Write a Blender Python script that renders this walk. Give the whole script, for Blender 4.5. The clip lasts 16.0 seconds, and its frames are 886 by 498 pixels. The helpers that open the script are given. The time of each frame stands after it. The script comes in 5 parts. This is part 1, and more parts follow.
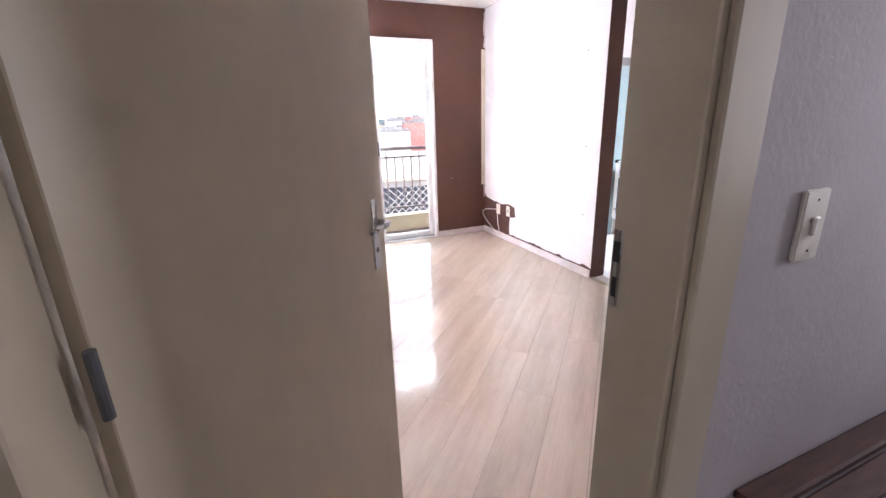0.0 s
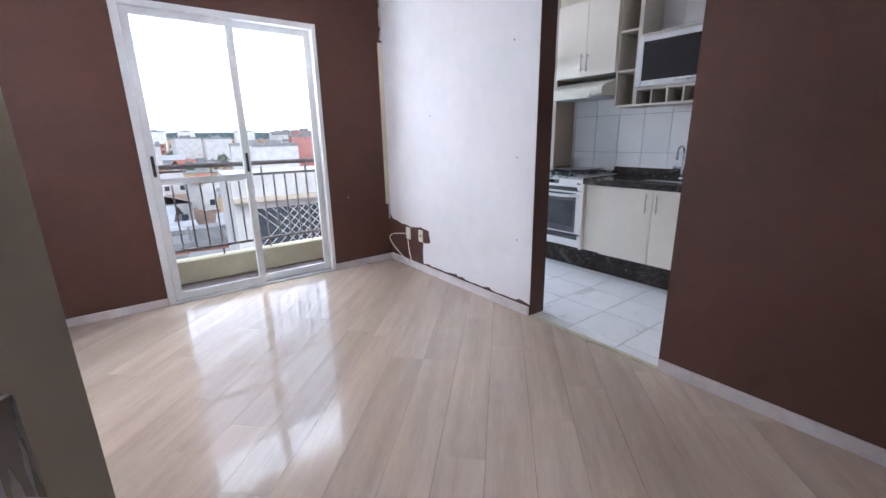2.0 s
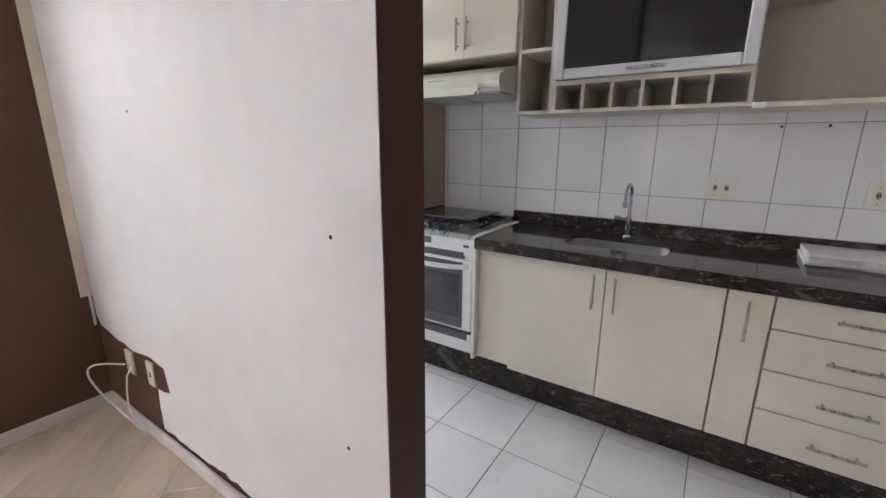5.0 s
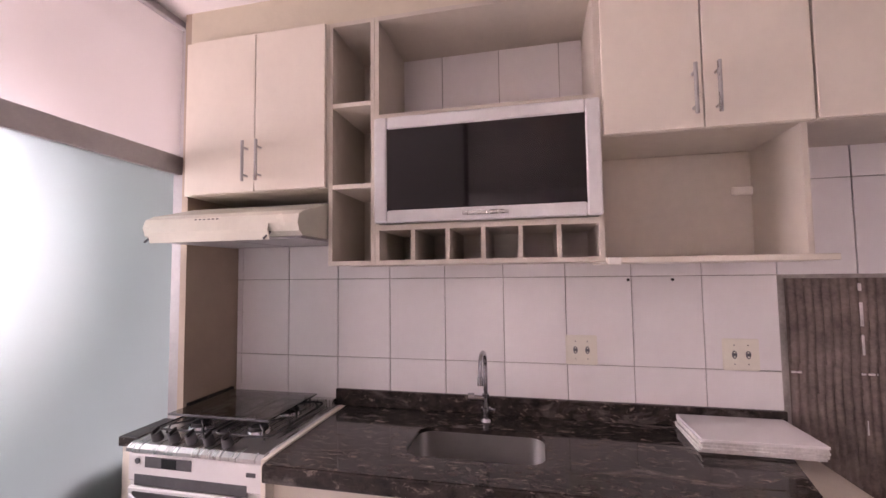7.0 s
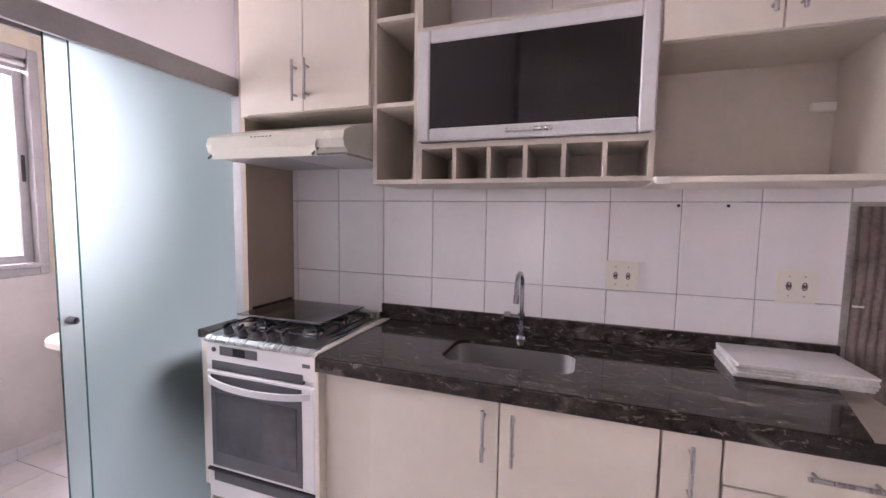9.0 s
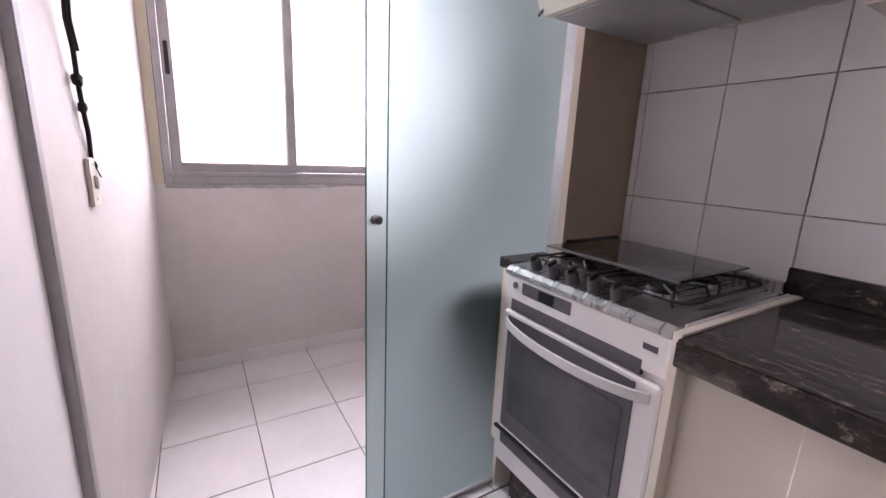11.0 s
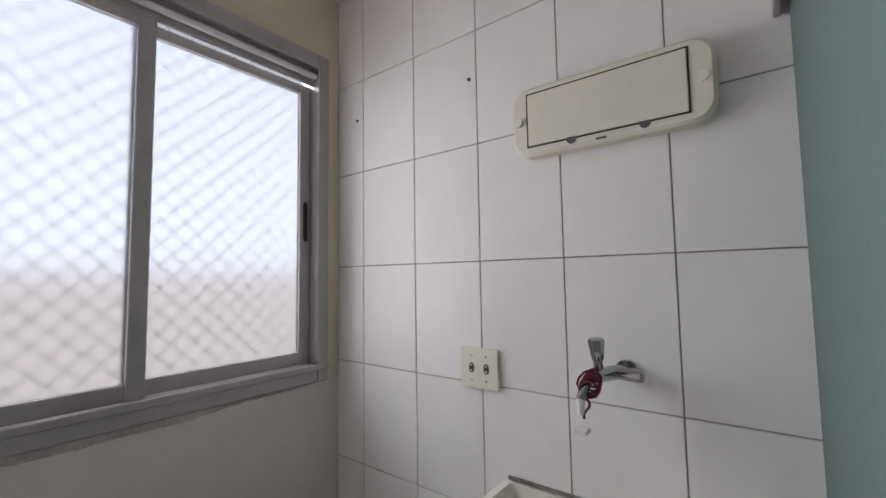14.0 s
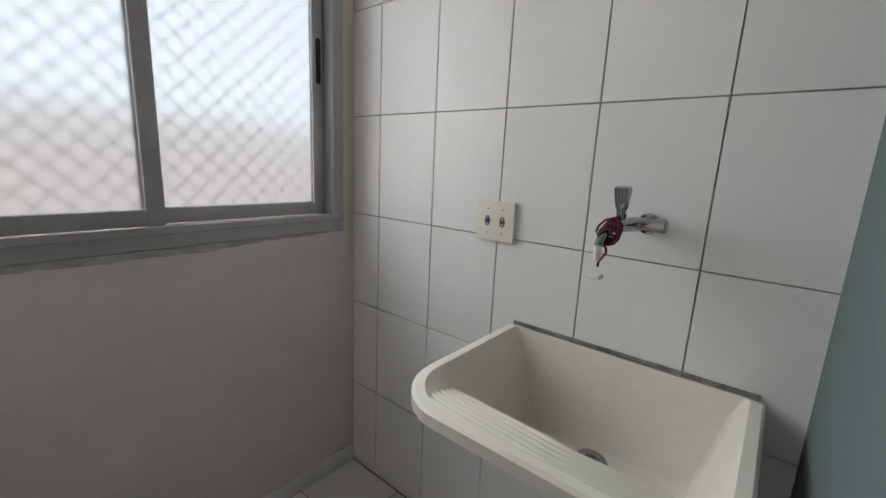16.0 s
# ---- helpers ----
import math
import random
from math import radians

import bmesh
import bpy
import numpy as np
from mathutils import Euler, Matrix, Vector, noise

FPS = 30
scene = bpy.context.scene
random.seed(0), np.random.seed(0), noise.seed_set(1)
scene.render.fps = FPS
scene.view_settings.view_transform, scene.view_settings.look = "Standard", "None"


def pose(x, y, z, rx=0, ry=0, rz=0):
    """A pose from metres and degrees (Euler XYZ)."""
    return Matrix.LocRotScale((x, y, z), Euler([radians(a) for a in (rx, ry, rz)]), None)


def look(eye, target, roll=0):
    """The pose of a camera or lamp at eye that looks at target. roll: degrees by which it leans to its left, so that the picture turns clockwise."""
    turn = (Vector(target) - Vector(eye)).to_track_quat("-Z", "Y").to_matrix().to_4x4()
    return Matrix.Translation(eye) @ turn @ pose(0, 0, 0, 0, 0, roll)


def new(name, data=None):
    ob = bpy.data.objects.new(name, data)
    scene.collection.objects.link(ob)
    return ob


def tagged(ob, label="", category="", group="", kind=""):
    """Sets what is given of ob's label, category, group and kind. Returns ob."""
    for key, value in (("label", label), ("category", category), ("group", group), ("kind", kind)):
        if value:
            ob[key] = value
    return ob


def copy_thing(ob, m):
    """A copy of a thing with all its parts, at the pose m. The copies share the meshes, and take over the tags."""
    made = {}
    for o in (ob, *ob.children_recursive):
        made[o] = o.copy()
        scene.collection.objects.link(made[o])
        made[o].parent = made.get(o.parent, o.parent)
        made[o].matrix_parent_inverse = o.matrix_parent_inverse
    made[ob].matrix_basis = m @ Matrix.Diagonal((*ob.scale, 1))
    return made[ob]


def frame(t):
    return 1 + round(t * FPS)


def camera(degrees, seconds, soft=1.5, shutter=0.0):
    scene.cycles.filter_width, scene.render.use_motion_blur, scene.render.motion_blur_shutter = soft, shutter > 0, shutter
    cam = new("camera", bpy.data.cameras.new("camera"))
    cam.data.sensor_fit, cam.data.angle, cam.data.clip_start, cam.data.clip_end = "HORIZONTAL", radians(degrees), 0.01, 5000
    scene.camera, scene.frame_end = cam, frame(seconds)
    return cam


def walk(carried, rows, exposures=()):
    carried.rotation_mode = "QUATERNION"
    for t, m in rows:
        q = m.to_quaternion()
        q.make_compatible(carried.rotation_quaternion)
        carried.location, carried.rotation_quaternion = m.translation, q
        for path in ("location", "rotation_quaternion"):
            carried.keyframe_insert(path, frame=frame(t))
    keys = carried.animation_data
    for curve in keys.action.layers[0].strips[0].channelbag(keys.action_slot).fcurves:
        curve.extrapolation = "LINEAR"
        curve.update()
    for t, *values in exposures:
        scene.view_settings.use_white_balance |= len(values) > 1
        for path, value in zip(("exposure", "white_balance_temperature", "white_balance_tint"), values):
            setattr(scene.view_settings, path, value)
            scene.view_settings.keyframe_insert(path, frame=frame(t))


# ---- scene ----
cam = camera(94.1, 16.0)
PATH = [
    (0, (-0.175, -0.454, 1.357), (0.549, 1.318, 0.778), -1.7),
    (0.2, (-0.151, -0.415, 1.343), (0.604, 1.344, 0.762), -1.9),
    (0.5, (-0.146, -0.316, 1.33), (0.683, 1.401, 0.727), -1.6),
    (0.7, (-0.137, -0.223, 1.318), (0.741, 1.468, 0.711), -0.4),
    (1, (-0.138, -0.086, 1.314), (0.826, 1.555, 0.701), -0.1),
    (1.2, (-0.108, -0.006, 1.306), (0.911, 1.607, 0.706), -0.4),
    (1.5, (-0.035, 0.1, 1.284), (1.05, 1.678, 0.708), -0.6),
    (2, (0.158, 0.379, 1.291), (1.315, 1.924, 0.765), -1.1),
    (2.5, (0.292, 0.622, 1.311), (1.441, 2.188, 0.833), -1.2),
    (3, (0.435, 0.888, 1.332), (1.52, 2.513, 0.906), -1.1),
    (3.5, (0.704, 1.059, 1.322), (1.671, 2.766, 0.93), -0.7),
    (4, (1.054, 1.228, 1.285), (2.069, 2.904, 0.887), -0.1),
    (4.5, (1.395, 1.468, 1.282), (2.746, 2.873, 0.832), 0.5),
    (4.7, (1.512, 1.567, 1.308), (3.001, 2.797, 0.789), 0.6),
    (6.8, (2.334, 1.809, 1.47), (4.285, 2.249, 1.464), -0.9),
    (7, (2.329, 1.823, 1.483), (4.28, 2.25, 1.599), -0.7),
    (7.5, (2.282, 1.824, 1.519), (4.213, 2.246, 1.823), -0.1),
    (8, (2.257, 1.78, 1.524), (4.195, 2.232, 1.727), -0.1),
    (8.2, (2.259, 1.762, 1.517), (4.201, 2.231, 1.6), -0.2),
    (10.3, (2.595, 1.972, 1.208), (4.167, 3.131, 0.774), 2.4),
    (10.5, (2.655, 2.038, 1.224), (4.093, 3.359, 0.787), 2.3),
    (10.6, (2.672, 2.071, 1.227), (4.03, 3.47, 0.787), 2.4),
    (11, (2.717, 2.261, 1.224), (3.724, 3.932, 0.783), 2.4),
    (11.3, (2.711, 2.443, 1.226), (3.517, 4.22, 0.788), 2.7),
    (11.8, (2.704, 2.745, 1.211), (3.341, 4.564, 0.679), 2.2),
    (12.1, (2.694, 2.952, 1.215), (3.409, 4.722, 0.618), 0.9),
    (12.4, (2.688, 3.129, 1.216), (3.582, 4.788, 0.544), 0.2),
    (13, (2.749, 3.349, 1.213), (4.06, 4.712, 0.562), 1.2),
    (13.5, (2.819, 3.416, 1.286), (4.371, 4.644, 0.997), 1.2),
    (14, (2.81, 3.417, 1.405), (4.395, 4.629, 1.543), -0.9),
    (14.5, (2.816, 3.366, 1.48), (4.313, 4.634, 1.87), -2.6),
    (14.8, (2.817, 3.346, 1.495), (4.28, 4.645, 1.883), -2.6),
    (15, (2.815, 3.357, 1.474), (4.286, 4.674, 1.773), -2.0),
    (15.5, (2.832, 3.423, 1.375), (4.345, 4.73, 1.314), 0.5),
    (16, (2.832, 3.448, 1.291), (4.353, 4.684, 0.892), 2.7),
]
EXPOSURES = [(0.0, 2.8, 6000, 21), (0.5, 2.8, 5400, 19), (1.5, 2.8, 5450, 15), (2.0, 1.85, 5500, 14), (2.5, 1.75, 5900, 12), (4.7, 1.6, 6150, 12), (6.8, 2.05, 7350, 46), (7.5, 2.0, 6950, 40), (8.2, 2.0, 6550, 34), (10.3, 1.75, 6700, 37), (11.3, 1.35, 6650, 32), (12.0, 0.92, 6600, 26), (12.5, 0.7, 6600, 24), (13.0, 0.9, 6600, 23), (14.0, 0.05, 6550, 14), (15.0, -0.18, 6600, 10), (16.0, 0.0, 6600, 7)]
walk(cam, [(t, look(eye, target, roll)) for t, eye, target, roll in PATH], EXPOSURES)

# ---------------------------------------------------------------- daylight and fill lamps
world = bpy.data.worlds.new("overcast_sky")
scene.world = world
world.use_nodes = True
wn = world.node_tree
sky = wn.nodes.new("ShaderNodeTexSky")
sky.sky_type = "NISHITA"
sky.sun_disc = False
sky.sun_elevation, sky.sun_rotation = radians(52), radians(200)
sky.dust_density, sky.air_density = 1.0, 1.0
pale = wn.nodes.new("ShaderNodeHueSaturation")
pale.inputs["Saturation"].default_value = 0.22
wn.links.new(sky.outputs["Color"], pale.inputs["Color"])
bg = wn.nodes["Background"]
bg.inputs["Strength"].default_value = 0.15
wn.links.new(pale.outputs["Color"], bg.inputs["Color"])
sun = new("sun", bpy.data.lights.new("sun", "SUN"))
sun.data.energy, sun.data.angle, sun.data.color = 1.0, radians(25), (1.0, 0.96, 0.9)
sun.matrix_basis = look((-6, -14, 20), (0, 0, 0))
# added area lamps, mostly out of view, that stand in for sky and bounced light
for nm, eye, target, sx, sy, power in (("balcony_floor_fill", (0.97, 5.25, 2.67), (1.0, 4.6, 0.0), 2.6, 0.7, 5), ("balcony_side_fill", (-0.75, 5.25, 1.35), (2.2, 2.3, 1.0), 0.9, 2.2, 6),
                                       # east fill lights the west wall for the kitchen; low one hides behind the kerb
                                       ("balcony_east_fill", (2.5, 5.25, 2.0), (-0.63, 2.45, 1.65), 0.5, 0.4, 20), ("balcony_ground_daylight", (1.0, 5.26, -0.08), (1.0, 2.6, 1.9), 2.6, 0.3, 20), ("laundry_sky_lamp", (3.5, 5.5, 2.35), (3.5, 2.0, 2.35), 2.0, 1.8, 95), ("laundry_ground_lamp", (3.5, 5.5, 1.1), (3.5, 2.0, 1.1), 2.0, 0.7, 24), ("laundry_side_fill", (4.45, 5.25, 1.75), (2.7, 3.2, 1.3), 0.5, 1.4, 10),
                                       # made-up lamp outside an unseen hall opening, to light the entrance door
                                       ("hall_fill", (2.45, -0.47, 1.6), (-0.2, 0.1, 1.2), 0.2, 1.2, 2.9)):
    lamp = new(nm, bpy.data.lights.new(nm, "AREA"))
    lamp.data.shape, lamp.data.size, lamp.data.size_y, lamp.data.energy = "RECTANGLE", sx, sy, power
    # added bluish and peach lamps behind the frosted window give its graded glow
    if nm.startswith("laundry"):
        lamp.data.color = (1.0, 0.91, 0.86) if "ground" in nm else (0.90, 0.95, 1.0)
    if nm == "balcony_east_fill":
        lamp.data.spread = radians(44)
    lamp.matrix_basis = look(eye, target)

# ---------------------------------------------------------------- helpers
COL = scene.collection


def link_mesh(name, bm, mat=None, smooth=False):
    me = bpy.data.meshes.new(name)
    bmesh.ops.recalc_face_normals(bm, faces=bm.faces)
    bm.to_mesh(me)
    bm.free()
    if mat:
        me.materials.append(mat)
    if smooth:
        for p in me.polygons:
            p.use_smooth = True
        me.set_sharp_from_angle(angle=radians(35))
    return new(name, me)


def part(name, bm, mat, parent, label="", smooth=False):
    ob = link_mesh(name, bm, mat, smooth)
    ob.parent = parent
    if parent is not None and parent.matrix_basis != Matrix.Identity(4):
        bpy.context.view_layer.update()
        ob.matrix_parent_inverse = parent.matrix_world.inverted()
    return tagged(ob, label)


def thing(name, label, category, group="", kind="", at=(0, 0, 0)):
    ob = new(name)
    ob.empty_display_size = 0.05
    ob.location = at
    return tagged(ob, label, category, group, kind)


def struct(name, bm, mat, label="", category="", smooth=False):
    return tagged(link_mesh(name, bm, mat, smooth), label, category, "", "structure")


def B(x0, y0, z0, x1, y1, z1, bevel=0.0, bm=None, seg=1):
    """A box, added to bm or to a new bmesh."""
    t = bmesh.new()
    bmesh.ops.create_cube(t, size=1, matrix=Matrix.Translation(((x0 + x1) / 2, (y0 + y1) / 2, (z0 + z1) / 2))
                          @ Matrix.Diagonal((abs(x1 - x0), abs(y1 - y0), abs(z1 - z0), 1)))
    if bevel:
        bmesh.ops.bevel(t, geom=list(t.edges), offset=bevel, segments=seg, affect="EDGES")
    return merge(bm, t)


def merge(bm, t, m=None):
    if m is not None:
        t.transform(m)
    if bm is None:
        return t
    me = bpy.data.meshes.new("tmp")
    t.to_mesh(me)
    t.free()
    bm.from_mesh(me)
    bpy.data.meshes.remove(me)
    return bm


def cyl(p, q, r, r2=None, seg=16, bm=None):
    """A cylinder or cone from p to q."""
    p, q = Vector(p), Vector(q)
    d = q - p
    t = bmesh.new()
    m = Matrix.Translation((p + q) / 2) @ d.to_track_quat("Z", "Y").to_matrix().to_4x4()
    bmesh.ops.create_cone(t, cap_ends=True, segments=seg, radius1=r, radius2=r if r2 is None else r2, depth=d.length, matrix=m)
    return merge(bm, t)


def loft(rings, caps=(True, True), bm=None, closed=True):
    bm = bm or bmesh.new()
    vs = [[bm.verts.new(p) for p in ring] for ring in rings]
    n = len(vs[0])
    for a, b in zip(vs, vs[1:]):
        for i in range(n if closed else n - 1):
            j = (i + 1) % n
            bm.faces.new((a[i], a[j], b[j], b[i]))
    if caps[0]:
        bm.faces.new(vs[0][::-1])
    if caps[1]:
        bm.faces.new(vs[-1])
    return bm


def tube(points, r, seg=8, bm=None):
    pts = [Vector(p) for p in points]
    rings = []
    up = Vector((0.31, 0.17, 0.93)).normalized()
    for i, p in enumerate(pts):
        d = (pts[min(i + 1, len(pts) - 1)] - pts[max(i - 1, 0)]).normalized()
        a = d.cross(up).normalized()
        b = d.cross(a).normalized()
        rr = r[i] if isinstance(r, (list, tuple)) else r
        rings.append([p + (a * math.cos(2 * math.pi * k / seg) + b * math.sin(2 * math.pi * k / seg)) * rr for k in range(seg)])
    return loft(rings, bm=bm)


def prism(poly, axis, a, b, bm=None):
    """A flat outline, pushed along an axis from a to b. The outline's two numbers are the two other axes in order."""
    def put(u, v, w):
        return {"x": (w, u, v), "y": (u, w, v), "z": (u, v, w)}[axis]
    return loft([[put(u, v, a) for u, v in poly], [put(u, v, b) for u, v in poly]], bm=bm)


def rrect(x0, y0, x1, y1, r, n=5):
    """The outline of a rectangle with round corners; r is one radius or four."""
    rs = r if isinstance(r, (list, tuple)) else (r,) * 4
    out = []
    for (cx, cy, a0), q in zip(((x1, y1, 0), (x0, y1, 90), (x0, y0, 180), (x1, y0, 270)), rs):
        sx, sy = (1 if cx == x1 else -1), (1 if cy == y1 else -1)
        for k in range(n + 1):
            a = radians(a0 + 90 * k / n)
            out.append((cx - sx * q + q * math.cos(a), cy - sy * q + q * math.sin(a)))
    return out


def slab_with_hole(x0, y0, x1, y1, z0, z1, hole):
    """A slab with one hole, whose outline is a list of points round its middle."""
    cx = sum(p[0] for p in hole) / len(hole)
    cy = sum(p[1] for p in hole) / len(hole)
    outer = []
    for x, y in hole:
        dx, dy = x - cx, y - cy
        k = min(((x1 - cx) / dx if dx > 0 else (x0 - cx) / dx) if abs(dx) > 1e-6 else 1e9,
                ((y1 - cy) / dy if dy > 0 else (y0 - cy) / dy) if abs(dy) > 1e-6 else 1e9)
        outer.append((cx + dx * k, cy + dy * k))
    bm = bmesh.new()
    rings = [[bm.verts.new((*p, z)) for p in o] for o, z in ((hole, z0), (hole, z1), (outer, z1), (outer, z0))]
    n = len(hole)
    for a, b in zip(rings, rings[1:] + rings[:1]):
        for i in range(n):
            bm.faces.new((a[i], a[(i + 1) % n], b[(i + 1) % n], b[i]))
    # the four corners beyond the ring
    for ex, ey in ((x0, y0), (x1, y0), (x1, y1), (x0, y1)):
        best = None
        for i in range(n):
            p, q = outer[i], outer[(i + 1) % n]
            onx = lambda s: abs(s[0] - ex) < 1e-5
            ony = lambda s: abs(s[1] - ey) < 1e-5
            if (onx(p) and ony(q) and not ony(p)) or (ony(p) and onx(q) and not onx(p)):
                best = i
        if best is not None:
            i, j = best, (best + 1) % n
            ct, cb = bm.verts.new((ex, ey, z1)), bm.verts.new((ex, ey, z0))
            for f in list(bm.faces):
                if set(f.verts) == {rings[2][i], rings[2][j], rings[3][i], rings[3][j]}:
                    bm.faces.remove(f)
            bm.faces.new((rings[2][i], rings[2][j], ct))
            bm.faces.new((rings[3][i], rings[3][j], cb))
            bm.faces.new((rings[2][i], ct, cb, rings[3][i]))
            bm.faces.new((rings[2][j], ct, cb, rings[3][j]))
    return bm


# ---------------------------------------------------------------- materials
def mat(name, color, rough=0.5, metal=0.0, vary=0.06, scale=6.0, bump=0.0, bump_scale=60.0, stretch=(1, 1, 1), per_object=0.0,
        dark=None, spec=0.5, coat=0.0, rough_vary=0.08, stain=0.0, trans=0.0, ior=1.45):
    """A surface with two scales of uneven colour and fine relief."""
    m = bpy.data.materials.new(name)
    m.use_nodes = True
    nt = m.node_tree
    N, Lk = nt.nodes, nt.links
    p = N["Principled BSDF"]
    tc = N.new("ShaderNodeTexCoord")
    mp = N.new("ShaderNodeMapping")
    mp.inputs["Scale"].default_value = stretch
    Lk.new(tc.outputs["Object"], mp.inputs["Vector"])
    info = N.new("ShaderNodeObjectInfo")
    off = N.new("ShaderNodeVectorMath")
    off.operation = "MULTIPLY_ADD"
    Lk.new(info.outputs["Random"], off.inputs[0])
    off.inputs[1].default_value = (17.0, 31.0, 9.0) if per_object else (0, 0, 0)
    Lk.new(mp.outputs["Vector"], off.inputs[2])
    big, fine = N.new("ShaderNodeTexNoise"), N.new("ShaderNodeTexNoise")
    for n, s, d in ((big, scale, 4), (fine, scale * 9, 5)):
        n.inputs["Scale"].default_value, n.inputs["Detail"].default_value, n.inputs["Roughness"].default_value = s, d, 0.6
        Lk.new(off.outputs[0], n.inputs["Vector"])
    add = N.new("ShaderNodeMath")
    add.operation = "MULTIPLY_ADD"
    Lk.new(fine.outputs["Fac"], add.inputs[0])
    add.inputs[1].default_value = 0.45
    Lk.new(big.outputs["Fac"], add.inputs[2])
    ramp = N.new("ShaderNodeMapRange")
    ramp.inputs["From Min"].default_value, ramp.inputs["From Max"].default_value = 0.45, 1.0
    Lk.new(add.outputs[0], ramp.inputs["Value"])
    mix = N.new("ShaderNodeMix")
    mix.data_type = "RGBA"
    lo = dark or tuple(c * (1 - 2.2 * vary) for c in color)
    hi = tuple(min(1, c * (1 + vary)) for c in color)
    mix.inputs["A"].default_value, mix.inputs["B"].default_value = (*lo, 1), (*hi, 1)
    Lk.new(ramp.outputs["Result"], mix.inputs["Factor"])
    out = mix.outputs["Result"]
    if per_object:
        hsv = N.new("ShaderNodeHueSaturation")
        mr = N.new("ShaderNodeMapRange")
        mr.inputs["To Min"].default_value, mr.inputs["To Max"].default_value = 1 - per_object, 1 + per_object
        Lk.new(info.outputs["Random"], mr.inputs["Value"])
        Lk.new(mr.outputs["Result"], hsv.inputs["Value"])
        Lk.new(out, hsv.inputs["Color"])
        out = hsv.outputs["Color"]
    if stain:
        st = N.new("ShaderNodeTexNoise")
        st.inputs["Scale"].default_value, st.inputs["Detail"].default_value = 2.3, 8
        Lk.new(off.outputs[0], st.inputs["Vector"])
        sr = N.new("ShaderNodeMapRange")
        sr.inputs["From Min"].default_value, sr.inputs["From Max"].default_value = 0.56, 0.78
        sr.inputs["To Max"].default_value = stain
        Lk.new(st.outputs["Fac"], sr.inputs["Value"])
        sm = N.new("ShaderNodeMix")
        sm.data_type = "RGBA"
        sm.inputs["B"].default_value = (*[c * 0.62 * k for c, k in zip(color, (1, 0.95, 0.85))], 1)
        Lk.new(sr.outputs["Result"], sm.inputs["Factor"])
        Lk.new(out, sm.inputs["A"])
        out = sm.outputs["Result"]
    Lk.new(out, p.inputs["Base Color"])
    rr = N.new("ShaderNodeMapRange")
    rr.inputs["To Min"].default_value, rr.inputs["To Max"].default_value = max(0.02, rough - rough_vary), min(1, rough + rough_vary)
    Lk.new(big.outputs["Fac"], rr.inputs["Value"])
    Lk.new(rr.outputs["Result"], p.inputs["Roughness"])
    p.inputs["Metallic"].default_value = metal
    p.inputs["Specular IOR Level"].default_value = spec
    p.inputs["Coat Weight"].default_value = coat
    p.inputs["Transmission Weight"].default_value = trans
    p.inputs["IOR"].default_value = ior
    if bump:
        bn = N.new("ShaderNodeTexNoise")
        bn.inputs["Scale"].default_value, bn.inputs["Detail"].default_value = bump_scale, 4
        Lk.new(off.outputs[0], bn.inputs["Vector"])
        bp = N.new("ShaderNodeBump")
        bp.inputs["Strength"].default_value, bp.inputs["Distance"].default_value = bump, 0.004
        Lk.new(bn.outputs["Fac"], bp.inputs["Height"])
        Lk.new(bp.outputs["Normal"], p.inputs["Normal"])
    return m


BROWN = mat("brown_paint", (0.092, 0.036, 0.022), 0.62, vary=0.10, scale=1.6, bump=0.25, bump_scale=90)
WHITE = mat("white_plaster", (0.80, 0.775, 0.77), 0.75, vary=0.035, scale=1.4, bump=0.22, bump_scale=70, stain=0.10)
CREAMW = mat("cream_plaster", (0.66, 0.60, 0.47), 0.75, vary=0.05, scale=1.5, bump=0.25, bump_scale=60, stain=0.12)
STUBW = mat("beige_plaster", (0.42, 0.335, 0.255), 0.7, vary=0.06, scale=1.5, bump=0.25, bump_scale=60, stain=0.12)
# grey of this plaster also offsets the hall lamp falling on the wall
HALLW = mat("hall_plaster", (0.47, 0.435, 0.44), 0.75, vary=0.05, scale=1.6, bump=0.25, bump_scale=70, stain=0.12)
LWHITE = mat("laundry_plaster", (0.66, 0.62, 0.59), 0.7, vary=0.05, scale=1.8, bump=0.25, bump_scale=60, stain=0.2)
CEIL = mat("ceiling_paint", (0.80, 0.77, 0.75), 0.8, vary=0.03, scale=1.2, bump=0.15, bump_scale=80)
LAMINATE = mat("oak_laminate", (0.57, 0.46, 0.36), 0.16, coat=0.85, vary=0.10, scale=2.4, bump=0.03, bump_scale=30, stretch=(0.45, 4.0, 1), per_object=0.07, dark=(0.46, 0.36, 0.275), stain=0.2, rough_vary=0.05)
TILE_W = mat("glazed_white_tile", (0.80, 0.775, 0.765), 0.16, vary=0.025, scale=2.5, bump=0.03, bump_scale=12, per_object=0.018)
GROUT = mat("grey_grout", (0.43, 0.40, 0.37), 0.9, vary=0.2, scale=9)
TILE_F = mat("white_floor_tile", (0.74, 0.72, 0.71), 0.3, vary=0.05, scale=3.0, bump=0.04, bump_scale=30, per_object=0.03, stain=0.12)
GROUT_F = mat("dark_floor_grout", (0.22, 0.18, 0.165), 0.9, vary=0.25, scale=9)
SKIRT = mat("white_skirting", (0.66, 0.60, 0.58), 0.5, vary=0.1, scale=5, stain=0.4)
CAB = mat("cream_laminate", (0.76, 0.70, 0.60), 0.42, vary=0.03, scale=3, bump=0.02, bump_scale=120)
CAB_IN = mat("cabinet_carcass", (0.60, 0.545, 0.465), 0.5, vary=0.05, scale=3)
